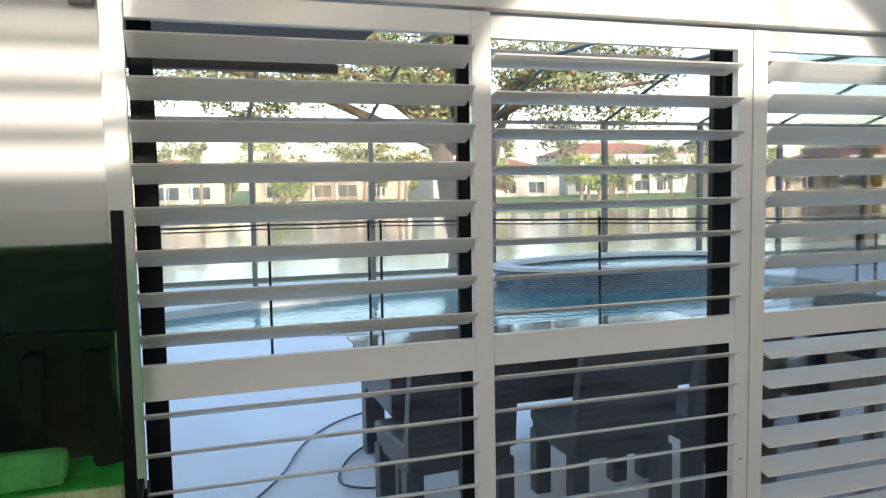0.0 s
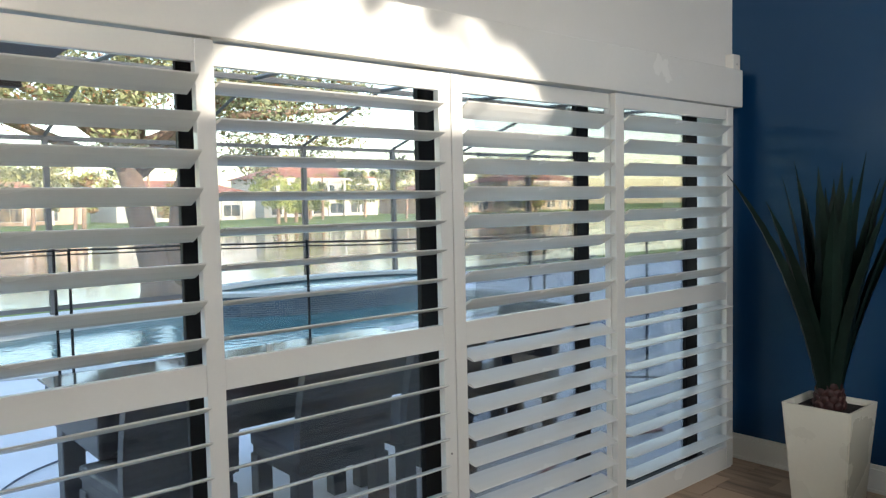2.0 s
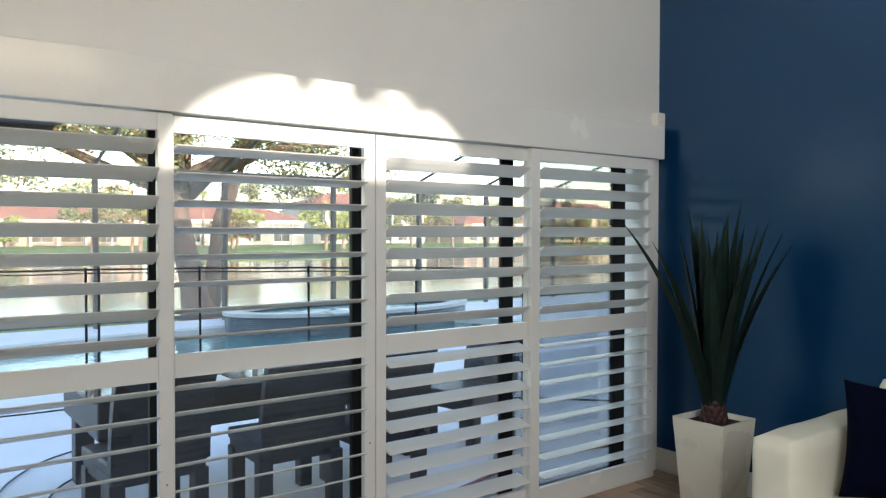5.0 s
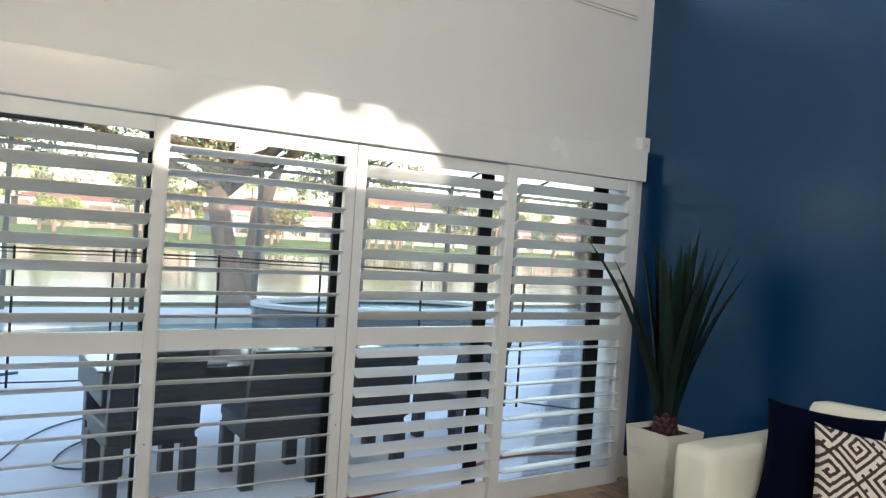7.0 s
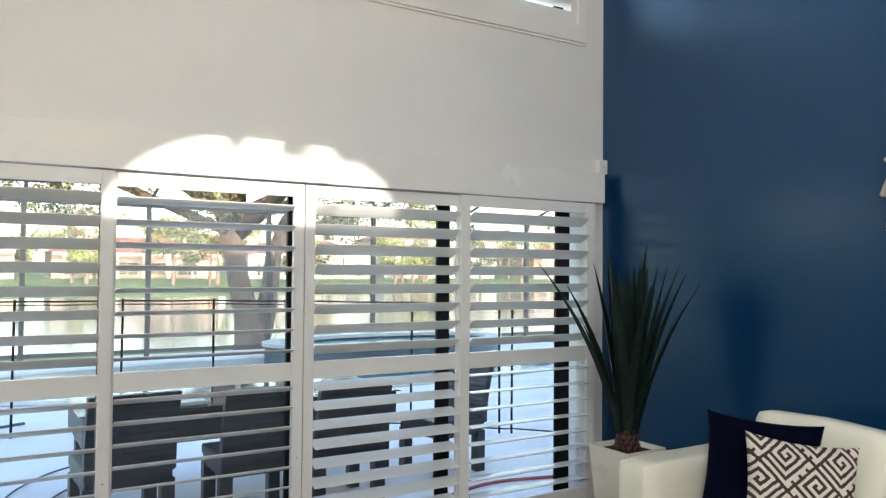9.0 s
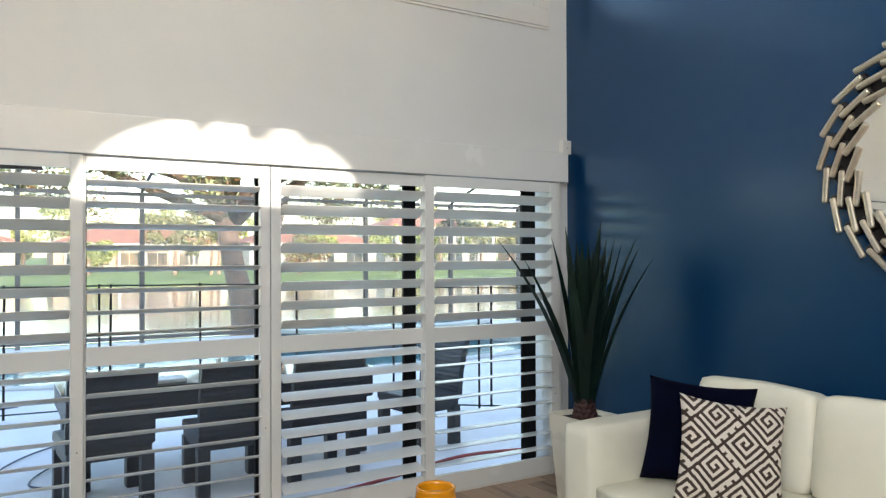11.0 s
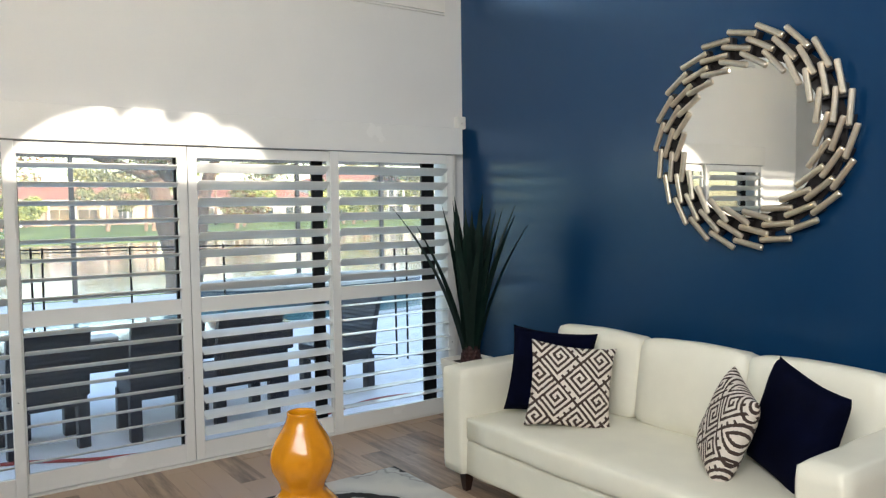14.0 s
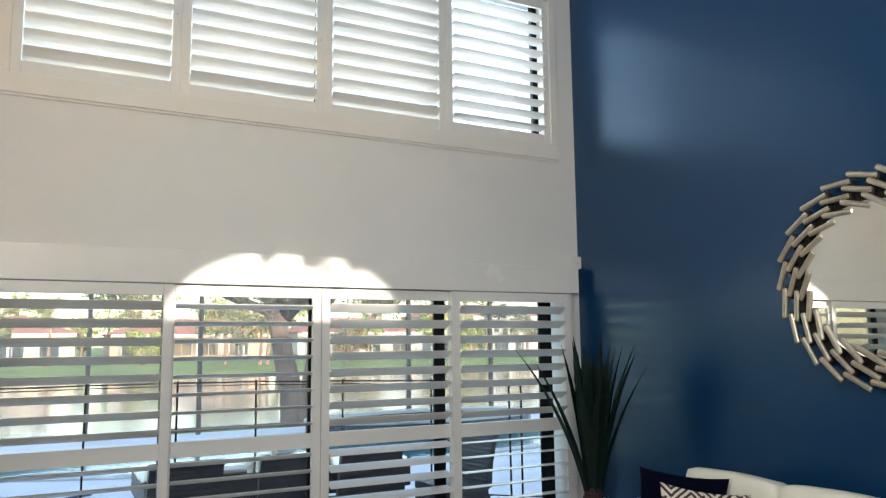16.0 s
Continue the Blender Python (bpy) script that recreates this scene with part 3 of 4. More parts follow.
for xa, xb in zip(BAYS, BAYS[1:]):
    part("screen_panel", boxes((xa + 0.042, xb - 0.042, CY - 0.002, CY + 0.002, 0.056, 2.684)), SCREEN, cg, "fine grey insect screen")
# removable pool fence
fn = thing("pool_fence", "black removable mesh pool safety fence", "fence")
FTOP = 1.26
FP = [(-1.2, 6.1), (-0.22, 6.4), (0.75, 6.52), (1.62, 6.46), (1.72, 6.45), (2.6, 6.22), (3.5, 5.69), (4.36, 5.08), (5.03, 4.42), (5.14, 4.36), (5.75, 3.7), (6.3, 3.0)]
for x, y in FP:
    lean = random.uniform(-0.012, 0.012)
    part("post", tube([(x, y, DZK), (x + lean, y, FTOP)], 0.012, 8), BLACK, fn)
for (xa, ya), (xb, yb) in zip(FP, FP[1:]):
    for z, h in ((FTOP - 0.02, 0.009), (FTOP - 0.055, 0.006), (DZK + 0.05, 0.008)):
        part("border", tube([(xa, ya, z), ((xa + xb) / 2, (ya + yb) / 2, z - 0.004), (xb, yb, z)], h, 5), BLACKMESH, fn)


# ---- outdoor dining set ----
def weave(w, h, t, curve=0.0):
    """A woven slab with horizontal ribs, standing on z = 0, front towards -y."""
    bm = bmesh.new()
    rows, cols = max(8, int(h / 0.02)), 8
    for side in (0, 1):
        grid = []
        for i in range(rows + 1):
            z = h * i / rows
            bulge = 0.004 * (i % 2)
            lean = curve * (z / h) ** 2
            grid.append([bm.verts.new((-w / 2 + w * k / cols, lean + (t + bulge if side else -bulge), z)) for k in range(cols + 1)])
        for a, b in zip(grid, grid[1:]):
            for k in range(cols):
                bm.faces.new((a[k], a[k + 1], b[k + 1], b[k]))
        if side == 0:
            first = grid
        else:
            for k in (0, cols):
                for i in range(rows):
                    bm.faces.new((first[i][k], first[i + 1][k], grid[i + 1][k], grid[i][k]))
            for i in (0, rows):
                for k in range(cols):
                    bm.faces.new((first[i][k], first[i][k + 1], grid[i][k + 1], grid[i][k]))
    return bm


def wicker_chair(at, label):
    """Faces +y; its back is at -y."""
    th = thing("wicker_chair", label, "chair", at, "wicker chairs round the patio table")
    w = 0.54
    part("seat", boxes((-w / 2, w / 2, -0.22, 0.28, 0.38, 0.45), bevel=0.015), WICKER, th)
    part("backrest", weave(w, 0.5, 0.05, -0.1), WICKER, th, at=pose(0, -0.24, 0.4))
    part("apron", boxes((-w / 2 + 0.01, w / 2 - 0.01, -0.21, 0.27, 0.31, 0.385), bevel=0.01), WICKER, th)
    leg = mesh_of(boxes((-0.042, 0.042, -0.042, 0.042, 0, 0.34), bevel=0.006), WICKER, "leg")
    for x in (-w / 2 + 0.04, w / 2 - 0.04):
        for y in (-0.18, 0.23):
            part("leg", leg, WICKER, th, at=pose(x, y, 0))
    return th


ch = wicker_chair(pose(1.26, 3.3, DZK, 0, 0, 4), "black-brown woven wicker patio chair, pushed in at the table")
for x, y, a in ((2.07, 3.2, 0), (2.71, 3.2, 1)):
    copy_thing(ch, pose(x, y, DZK, 0, 0, a))
ch2 = copy_thing(ch, pose(3.83, 3.55, DZK, 0, 0, 98))
ch2["label"] = "black-brown woven wicker patio chair at the table's end"

tb = thing("patio_table", "black-brown wicker dining table with a dark glass top", "table", pose(2.2, 3.98, DZK))
part("table_frame", boxes((-1.15, 1.15, -0.48, 0.48, 0.46, 0.69), bevel=0.015), WICKER, tb)
part("tabletop", boxes((-1.18, 1.18, -0.5, 0.5, 0.69, 0.7), bevel=0.003), TABLE_GLASS, tb, "dark glass top")
tl = mesh_of(boxes((-0.06, 0.06, -0.06, 0.06, 0, 0.57), bevel=0.01), WICKER, "leg")
for x in (-1.05, 1.05):
    for y in (-0.38, 0.38):
        part("leg", tl, WICKER, tb, at=pose(x, y, 0))
# White rod put in for a pale upright line over the table.
tagged(part("table_umbrella_pole", tube([(2.2, 3.98, DZK + 0.7), (2.2, 3.98, 0.72)], 0.02, 10), PLASTIC), "short slim white rod standing on the patio table", "umbrella pole")
# White slab stands in for an indoor reflection in the door glass.
tagged(part("towel", boxes((1.6, 1.86, 3.55, 3.75, DZK + 0.701, DZK + 0.73), bevel=0.008), COPING), "white slab on the patio table, in place of a glass reflection", "towel")


def hose(name, pts, r, material, label):
    fine = []
    P = [Vector(p) for p in pts]
    for i in range(len(P) - 1):
        p0, p1, p2, p3 = P[max(i - 1, 0)], P[i], P[i + 1], P[min(i + 2, len(P) - 1)]
        for k in range(8):
            t = k / 8
            fine.append(0.5 * (2 * p1 + (p2 - p0) * t + (2 * p0 - 5 * p1 + 4 * p2 - p3) * t * t + (3 * p1 - p0 - 3 * p2 + p3) * t ** 3))
    fine.append(P[-1])
    tagged(part(name, tube(fine, r, 7), material, smooth=True), label, "hose")


HZ = DZK + 0.012
hose("garden_hose", [(-0.6, 2.95, HZ), (0.4, 3.05, HZ), (1.0, 3.0, HZ), (1.6, 2.7, HZ), (2.4, 2.58, HZ), (3.2, 2.75, HZ), (3.9, 2.95, HZ), (4.6, 2.8, HZ)], 0.013, HOSE_RED, "red garden hose lying along the deck")
hose("cable", [(0.25, 3.6, HZ), (0.55, 4.1, HZ), (0.75, 4.6, HZ), (1.05, 5.0, HZ), (1.5, 5.25, HZ)], 0.007, HOSE_BLUE, "dark blue cable curling over the deck")
hose("cable_loop", [(1.3, 4.6, HZ), (1.0, 4.3, HZ), (0.85, 3.9, HZ), (1.05, 3.75, HZ), (1.25, 3.95, HZ), (1.2, 4.3, HZ)], 0.007, HOSE_BLUE, "loop of dark blue cable on the deck")
hose("pool_pole", [(-1.2, 7.4, HZ), (0.2, 7.0, HZ), (0.9, 7.2, HZ)], 0.016, HOSE_BLUE, "blue pool pole lying on the deck")


# ---- trees and the far shore ----
def leaves(n, centres, size, seed, dry=0.0, flat=0.55):
    """Small pointed leaves, gathered in clumps."""
    rnd = random.Random(seed)
    verts, faces, mats = [], [], []
    for _ in range(n):
        c, r = rnd.choice(centres)
        d = Vector((rnd.gauss(0, 1), rnd.gauss(0, 1), rnd.gauss(0, flat)))
        d = d.normalized() * r * rnd.random() ** 0.45
        p = Vector(c) + d
        a = Vector((rnd.gauss(0, 1), rnd.gauss(0, 1), rnd.gauss(-0.3, 0.6))).normalized()
        b = a.cross(Vector((rnd.gauss(0, 1), rnd.gauss(0, 1), rnd.gauss(0, 1)))).normalized()
        s = size * rnd.uniform(0.6, 1.4)
        k = len(verts)
        verts += [p - a * s, p + b * s * 0.4, p + a * s, p - b * s * 0.4]
        faces.append((k, k + 1, k + 2, k + 3))
        mats.append(1 if rnd.random() < dry else 0)
    me = bpy.data.meshes.new("crown")
    me.from_pydata([tuple(v) for v in verts], [], faces)
    me.polygons.foreach_set("material_index", mats)
    return me


def oak(at, seed):
    th = thing("oak_tree", "old lakeside oak with thick trunk and sparse green crown", "tree", at)
    rnd = random.Random(seed)
    part("trunk", tube([(0, 0, -0.3), (-0.03, 0, 0.3), (-0.2, 0, 0.95), (-0.4, 0.05, 1.8), (-0.55, 0.1, 2.7), (-0.8, 0.1, 3.5), (-1.0, 0, 4.4)], 0.3, 16, [0.6, 0.46, 0.32, 0.28, 0.26, 0.22, 0.16]), BARK, th, smooth=True)
    part("second_stem", tube([(0.1, -0.05, 0.25), (0.28, -0.1, 0.9), (0.4, -0.1, 1.7), (0.5, -0.05, 2.5), (0.85, 0, 3.4), (1.3, 0, 4.2)], 0.2, 14, [0.34, 0.27, 0.23, 0.21, 0.16, 0.1]), BARK, th, smooth=True)
    tips = []
    limbs = [(-4.6, -1.6, 5.0), (-3.4, 1.5, 6.0), (-1.5, -3.0, 5.6), (2.5, -1.5, 5.4), (4.2, 0.6, 4.9), (0.5, 2.6, 6.4), (-6.4, -0.4, 4.3), (-2.6, -4.6, 4.7), (3.4, -3.4, 4.3), (-7.8, -2.4, 4.8), (1.0, -5.2, 5.0)]
    for lx, ly, lz in limbs:
        s = Vector((-0.35, 0.1, 2.9 + rnd.random()))
        e = Vector((lx, ly, lz))
        mid = s.lerp(e, 0.5) + Vector((rnd.uniform(-0.4, 0.4), rnd.uniform(-0.4, 0.4), 0.5))
        part("limb", tube([s, mid, e], 0.1, 8, [0.14, 0.09, 0.03]), BARK, th, smooth=True)
        for _ in range(12):
            b = mid.lerp(e, rnd.uniform(0.1, 1.1)) + Vector((rnd.gauss(0, 0.8), rnd.gauss(0, 0.8), rnd.gauss(-0.25, 0.55)))
            tips.append((b, rnd.uniform(0.35, 0.8)))
    me = leaves(42000, tips, 0.06, seed, dry=0.18)
    for m in (LEAF, LEAF_DRY):
        me.materials.append(m)
    part("crown", me, None, th)
    return th


oak(pose(6.62, 17.6, -0.55), 4)


def shrub_tree(at, h, r, seed, material, dry=0.0, name="tree", label="leafy green tree on the far shore"):
    th = thing(name, label, "tree", at, "far shore trees")
    rnd = random.Random(seed)
    part("trunk", tube([(0, 0, -0.3), (0.1, 0, h * 0.3), (0, 0.1, h * 0.65)], 0.2, 8, [0.26, 0.2, 0.1]), BARK, th)
    tips = [(Vector((rnd.gauss(0, r * 0.5), rnd.gauss(0, r * 0.5), h * rnd.uniform(0.35, 1.0))), r * rnd.uniform(0.25, 0.5)) for _ in range(14)]
    me = leaves(1500, tips, 0.3, seed, dry)
    me.materials.append(material)
    me.materials.append(LEAF_DRY)
    part("crown", me, None, th)
    return th


rt = random.Random(11)
for i in range(34):
    x = -38 + i * 4.3 + rt.uniform(-1.5, 1.5)
    y = 84 + rt.uniform(-6, 22)
    shrub_tree(pose(x, y, -0.1), rt.uniform(3.0, 8.5), rt.uniform(1.4, 3.0), 50 + i, rt.choice([LEAF, LEAF_LIME, LEAF_LIME]), rt.choice([0, 0, 0.4]))


for i in range(24):
    x = -60 + i * 8.5 + rt.uniform(-3, 3)
    shrub_tree(pose(x, 122 + rt.uniform(-6, 14), 0.2), rt.uniform(8, 12), rt.uniform(3.5, 5.0), 150 + i, rt.choice([LEAF, LEAF_LIME, LEAF_LIME]), rt.choice([0, 0.15, 0.5]), "tall_tree", "tall broad tree behind the far houses")


def palm(at, h, seed):
    th = thing("palm_tree", "slender palm on the far shore", "tree", at, "far shore palms")
    rnd = random.Random(seed)
    part("trunk", tube([(0, 0, -0.3), (0.15, 0, h * 0.5), (0.1, 0, h)], 0.16, 8, [0.22, 0.16, 0.13]), BARK, th)
    verts, faces = [], []
    for k in range(18):
        a = 2 * math.pi * k / 18 + rnd.uniform(-0.2, 0.2)
        up, ln = rnd.uniform(-0.2, 0.9), rnd.uniform(1.6, 2.3)
        for s in range(9):
            t = s / 8
            p = Vector((0.1 + math.cos(a) * ln * t, math.sin(a) * ln * t, h + up * ln * t - 0.9 * ln * t * t))
            side = Vector((-math.sin(a), math.cos(a), -0.5)) * (0.45 * (1 - t * 0.7))
            for sg in (1, -1):
                q = len(verts)
                sd = Vector((side.x * sg, side.y * sg, side.z))
                verts += [p, p + Vector((math.cos(a), math.sin(a), 0)) * 0.1, p + sd]
                faces.append((q, q + 1, q + 2))
    me = bpy.data.meshes.new("fronds")
    me.from_pydata([tuple(v) for v in verts], [], faces)
    me.materials.append(LEAF_LIME)
    part("fronds", me, None, th)


for i, (x, y, h) in enumerate(((22, 82, 4.2), (48, 86, 5.4), (33, 92, 6.5), (66, 84, 4.6), (9, 88, 6.0), (56, 90, 6.2), (1, 84, 5.0))):
    palm(pose(x, y, -0.2), h, 90 + i)


def house(at, w, d, h, wall, floors, seed):
    """A stucco house with a hipped tile roof; its front is at -y."""
    th = thing("house", "stucco house with a red tile roof across the lake", "house", at, "houses across the lake")
    part("wall", boxes((-w / 2, w / 2, 0, d, -0.5, h)), wall, th)
    bm = bmesh.new()
    e, rh = 0.7, 2.2
    c = [bm.verts.new(p) for p in ((-w / 2 - e, -e, h), (w / 2 + e, -e, h), (w / 2 + e, d + e, h), (-w / 2 - e, d + e, h), (-w / 2 + d / 2, d / 2, h + rh), (w / 2 - d / 2, d / 2, h + rh))]
    for q in ((0, 1, 5, 4), (1, 2, 5), (2, 3, 4, 5), (3, 0, 4), (0, 3, 2, 1)):
        bm.faces.new([c[k] for k in q])
    part("roof", bm, ROOF, th, "red clay tile roof")
    rnd = random.Random(seed)
    for fl in range(floors):
        x = -w / 2 + 1.2
        while x < w / 2 - 2:
            ww = rnd.choice([1.2, 1.8, 2.6])
            z = 0.4 + fl * 2.9
            win = part("window", boxes((x, x + ww, -0.05, 0.02, z, z + 1.7)), TRIM, th)
            part("pane", boxes((x + 0.08, x + ww / 2 - 0.04, -0.07, -0.045, z + 0.08, z + 1.62)), WINGLASS, win)
            part("pane", boxes((x + ww / 2 + 0.04, x + ww - 0.08, -0.07, -0.045, z + 0.08, z + 1.62)), WINGLASS, win)
            x += ww + rnd.uniform(0.8, 2.0)
    for k in range(int(w / 3)):
        px = -w / 2 + 1 + 3 * k
        part("column", boxes((px, px + 0.25, -2.2, -1.95, -0.5, h - 0.3)), TRIM, th, "white lanai column")
    part("lanai_beam", boxes((-w / 2, w / 2, -2.25, -1.9, h - 0.3, h)), TRIM, th, "white lanai beam")


for i, (x, y, w, h, s, fl) in enumerate(((-30, 100, 19, 3.2, 0, 1), (-6, 98, 20, 3.3, 2, 1), (18, 101, 20, 3.2, 0, 1), (41, 99, 19, 3.4, 1, 1), (65, 104, 21, 6.0, 1, 2), (91, 100, 20, 3.3, 0, 1), (118, 104, 22, 5.8, 2, 2))):
    house(pose(x, y, 0.0), w, 11, h, STUCCO[s], fl, 7 + i)

# ---- aquarium ----
aq = thing("aquarium", "green-tinted glass fish tank in a black frame", "aquarium", pose(-0.44, 1.9, 0))
AW, AD, AZ0, AZ1 = 0.43, 0.15, 0.78, 1.5
fr = []
for x in (-AW, AW - 0.028):
    for y in (-AD, AD - 0.02):
        fr.append((x, x + 0.028, y, y + 0.02, AZ0, AZ1))
for r in fr:
    part("corner_post", boxes(r, bevel=0.002), BLACK, aq)
part("frame_base", boxes((-AW, AW, -AD, AD, AZ0 - 0.03, AZ0), bevel=0.003), BLACK, aq)
for y in (-AD + 0.004, AD - 0.022):
    part("glass_pane", boxes((-AW + 0.028, AW - 0.028, y, y + 0.005, AZ0, AZ1 - 0.002)), TANKPANE, aq)
part("gravel", boxes((-AW + 0.03, AW - 0.03, -AD + 0.012, AD - 0.025, AZ0, AZ0 + 0.07), bevel=0.02), ROCK, aq)
bm = boxes((-0.41, 0.27, -0.12, -0.03, 0.0705, 0.15), bevel=0.02)
bmesh.ops.subdivide_edges(bm, edges=bm.edges[:], cuts=3, use_grid_fill=True)
for v in bm.verts:
    v.co += Vector((0.012, 0.008, 0.014)) * noise.noise(v.co * 11)
part("rock", bm, ROCK, aq, "pale flat-topped stone", at=pose(0, 0, AZ0))
# Two black posts and a slab across the upper half of the tank.
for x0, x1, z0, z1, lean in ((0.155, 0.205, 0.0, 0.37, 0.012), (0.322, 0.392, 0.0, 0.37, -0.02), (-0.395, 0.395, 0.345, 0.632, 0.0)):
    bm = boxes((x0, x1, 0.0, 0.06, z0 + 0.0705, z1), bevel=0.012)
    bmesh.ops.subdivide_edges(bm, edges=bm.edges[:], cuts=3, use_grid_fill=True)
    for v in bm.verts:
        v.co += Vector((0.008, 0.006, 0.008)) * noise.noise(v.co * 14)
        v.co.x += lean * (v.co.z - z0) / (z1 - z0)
    part("driftwood", bm, BLACK, aq, "dark sunken arch", at=pose(0, 0, AZ0))
part("water", boxes((-AW + 0.03, AW - 0.03, -AD + 0.012, AD - 0.026, AZ0 + 0.0705, AZ1 - 0.09)), TANKWATER, aq)
part("stand", boxes((-AW - 0.01, AW + 0.01, -AD - 0.01, AD, 0, AZ0 - 0.03), bevel=0.004), BLACK, aq, "black aquarium stand")

# ---- wall sensor ----
sw = thing("door_sensor", "small white plastic alarm sensor at the wall corner", "sensor", pose(4.193, 2.052, 2.274))
part("body", boxes((-0.04, 0.04, -0.024, 0.027, 0, 0.1), bevel=0.005), PLASTIC, sw)
part("led", boxes((-0.004, 0.004, -0.0255, -0.0235, 0.04, 0.048)), GREYP, sw)
br = thing("track_bracket", "small grey bracket beside the valance", "bracket", pose(-0.11, 2.06, 2.03))
part("plate", boxes((-0.03, 0.03, -0.02, 0.02, 0, 0.06), bevel=0.003), GREYP, br)

# ---- potted agave ----
pp = thing("plant_pot", "tall tapered cream square planter on the floor", "plant pot", pose(3.693, 1.296, 0))
bm = bmesh.new()
TH, BH, PH = 0.157, 0.115, 0.578
lv = [(BH, 0), (TH, PH), (TH - 0.012, PH), (TH - 0.03, PH - 0.05)]
rg = [[bm.verts.new((sx * a, sy * a, z)) for sx, sy in ((-1, -1), (1, -1), (1, 1), (-1, 1))] for a, z in lv]
for a, b in zip(rg, rg[1:]):
    for k in range(4):
        bm.faces.new((a[k], a[(k + 1) % 4], b[(k + 1) % 4], b[k]))
bm.faces.new(rg[0])
bmesh.ops.bevel(bm, geom=[e for e in bm.edges if abs(e.verts[0].co.z - e.verts[1].co.z) > 0.3], offset=0.006, segments=2, affect="EDGES")
part("pot_body", bm, POT, pp)
part("soil", boxes((-TH + 0.03, TH - 0.03, -TH + 0.03, TH - 0.03, PH - 0.06, PH - 0.025)), SOIL, pp, "dark soil")


def agave(at):
    th = thing("agave_plant", "artificial agave with long dark green toothed leaves", "plant", at)
    rnd = random.Random(5)
    spec = [(152, 21, 1.22), (160, 17, 1.05), (118, 8, 1.12), (205, 10, 1.02), (250, 13, 1.0), (300, 14, 1.08), (318, 18, 1.04), (335, 13, 1.14), (20, 12, 1.12), (60, 9, 1.1), (90, 6, 1.18), (180, 5, 1.14), (270, 5, 1.2), (0, 4, 1.16), (225, 8, 1.1), (45, 14, 1.0), (285, 10, 0.95), (135, 15, 0.8), (345, 8, 1.1), (100, 4, 1.0), (30, 7, 1.05), (240, 5, 1.08), (320, 9, 1.1)]
    for az, tilt, ln in spec:
        bm = bmesh.new()
        n = 22
        a = radians(az)
        out, side = Vector((math.cos(a), math.sin(a), 0)), Vector((-math.sin(a), math.cos(a), 0))
        rows = []
        for i in range(n + 1):
            t = i / n
            ang = radians(tilt * (0.45 + 0.75 * t))
            p = out * (0.025 + math.sin(ang) * ln * t) + Vector((0, 0, math.cos(ang) * ln * t))
            w = 0.052 * (0.6 + 1.35 * t - 1.95 * t * t) if t < 0.999 else 0.0005
            w = max(w, 0.0005)
            tooth = 0.005 * (i % 2) if 0.1 < t < 0.93 else 0
            keel = -out * w * 0.45
            rows.append([bm.verts.new(p + side * (w + tooth)), bm.verts.new(p - keel * 1.0), bm.verts.new(p - side * (w + tooth)), bm.verts.new(p + out * (w * 0.45 + 0.005 * (1 - t)) + Vector((0, 0, -0.002)))])
        for r0, r1 in zip(rows, rows[1:]):
            for k in range(4):
                bm.faces.new((r0[k], r0[(k + 1) % 4], r1[(k + 1) % 4], r1[k]))
        part("leaf", bm, AGAVE, th)
    for ringi in range(4):
        for k in range(9):
            a = 2 * math.pi * (k + 0.5 * ringi) / 9
            bm = bmesh.new()
            bmesh.ops.create_icosphere(bm, subdivisions=2, radius=0.026)
            for v in bm.verts:
                v.co.x *= 0.55
                v.co.z *= 1.25
                v.co.y *= 1.0
            part("bract", bm, AGAVE_BASE, th, at=pose((0.06 - 0.006 * ringi) * math.cos(a), (0.06 - 0.006 * ringi) * math.sin(a), 0.01 + 0.03 * ringi, 0, 18, math.degrees(a)), smooth=True)
    part("stem", tube([(0, 0, -0.005), (0, 0, 0.16)], 0.05, 12), AGAVE_BASE, th)
    return th


agave(pose(3.693, 1.296, PH - 0.025))


# ---- sofa ----
def pillow_mesh(w, h, t, seed, n=14, pinch=0.05, fat=2.6):
    """A stuffed cushion lying in the x, z plane, thickness along y, with drawn corners."""
    bm = bmesh.new()
    sides = []
    for s in (-1, 1):
        grid = []
        for i in range(n + 1):
            row = []
            for k in range(n + 1):
                u, v = 2 * k / n - 1, 2 * i / n - 1
                puff = max(0.0, (1 - abs(u) ** fat)) ** 0.5 * max(0.0, (1 - abs(v) ** fat)) ** 0.5
                x = u * w / 2 * (1 - pinch * (1 - v * v) * abs(u) ** 3)
                z = v * h / 2 * (1 - pinch * (1 - u * u) * abs(v) ** 3)
                wob = 0.006 * noise.noise(Vector((u * 2 + seed, v * 2, s)))
                row.append(bm.verts.new((x, s * (t / 2 * puff + wob * puff), z)))
            grid.append(row)
        for a, b in zip(grid, grid[1:]):
            for k in range(n):
                bm.faces.new((a[k], a[k + 1], b[k + 1], b[k]))
        sides.append(grid)
    bmesh.ops.remove_doubles(bm, verts=bm.verts, dist=1e-5)
    return bm


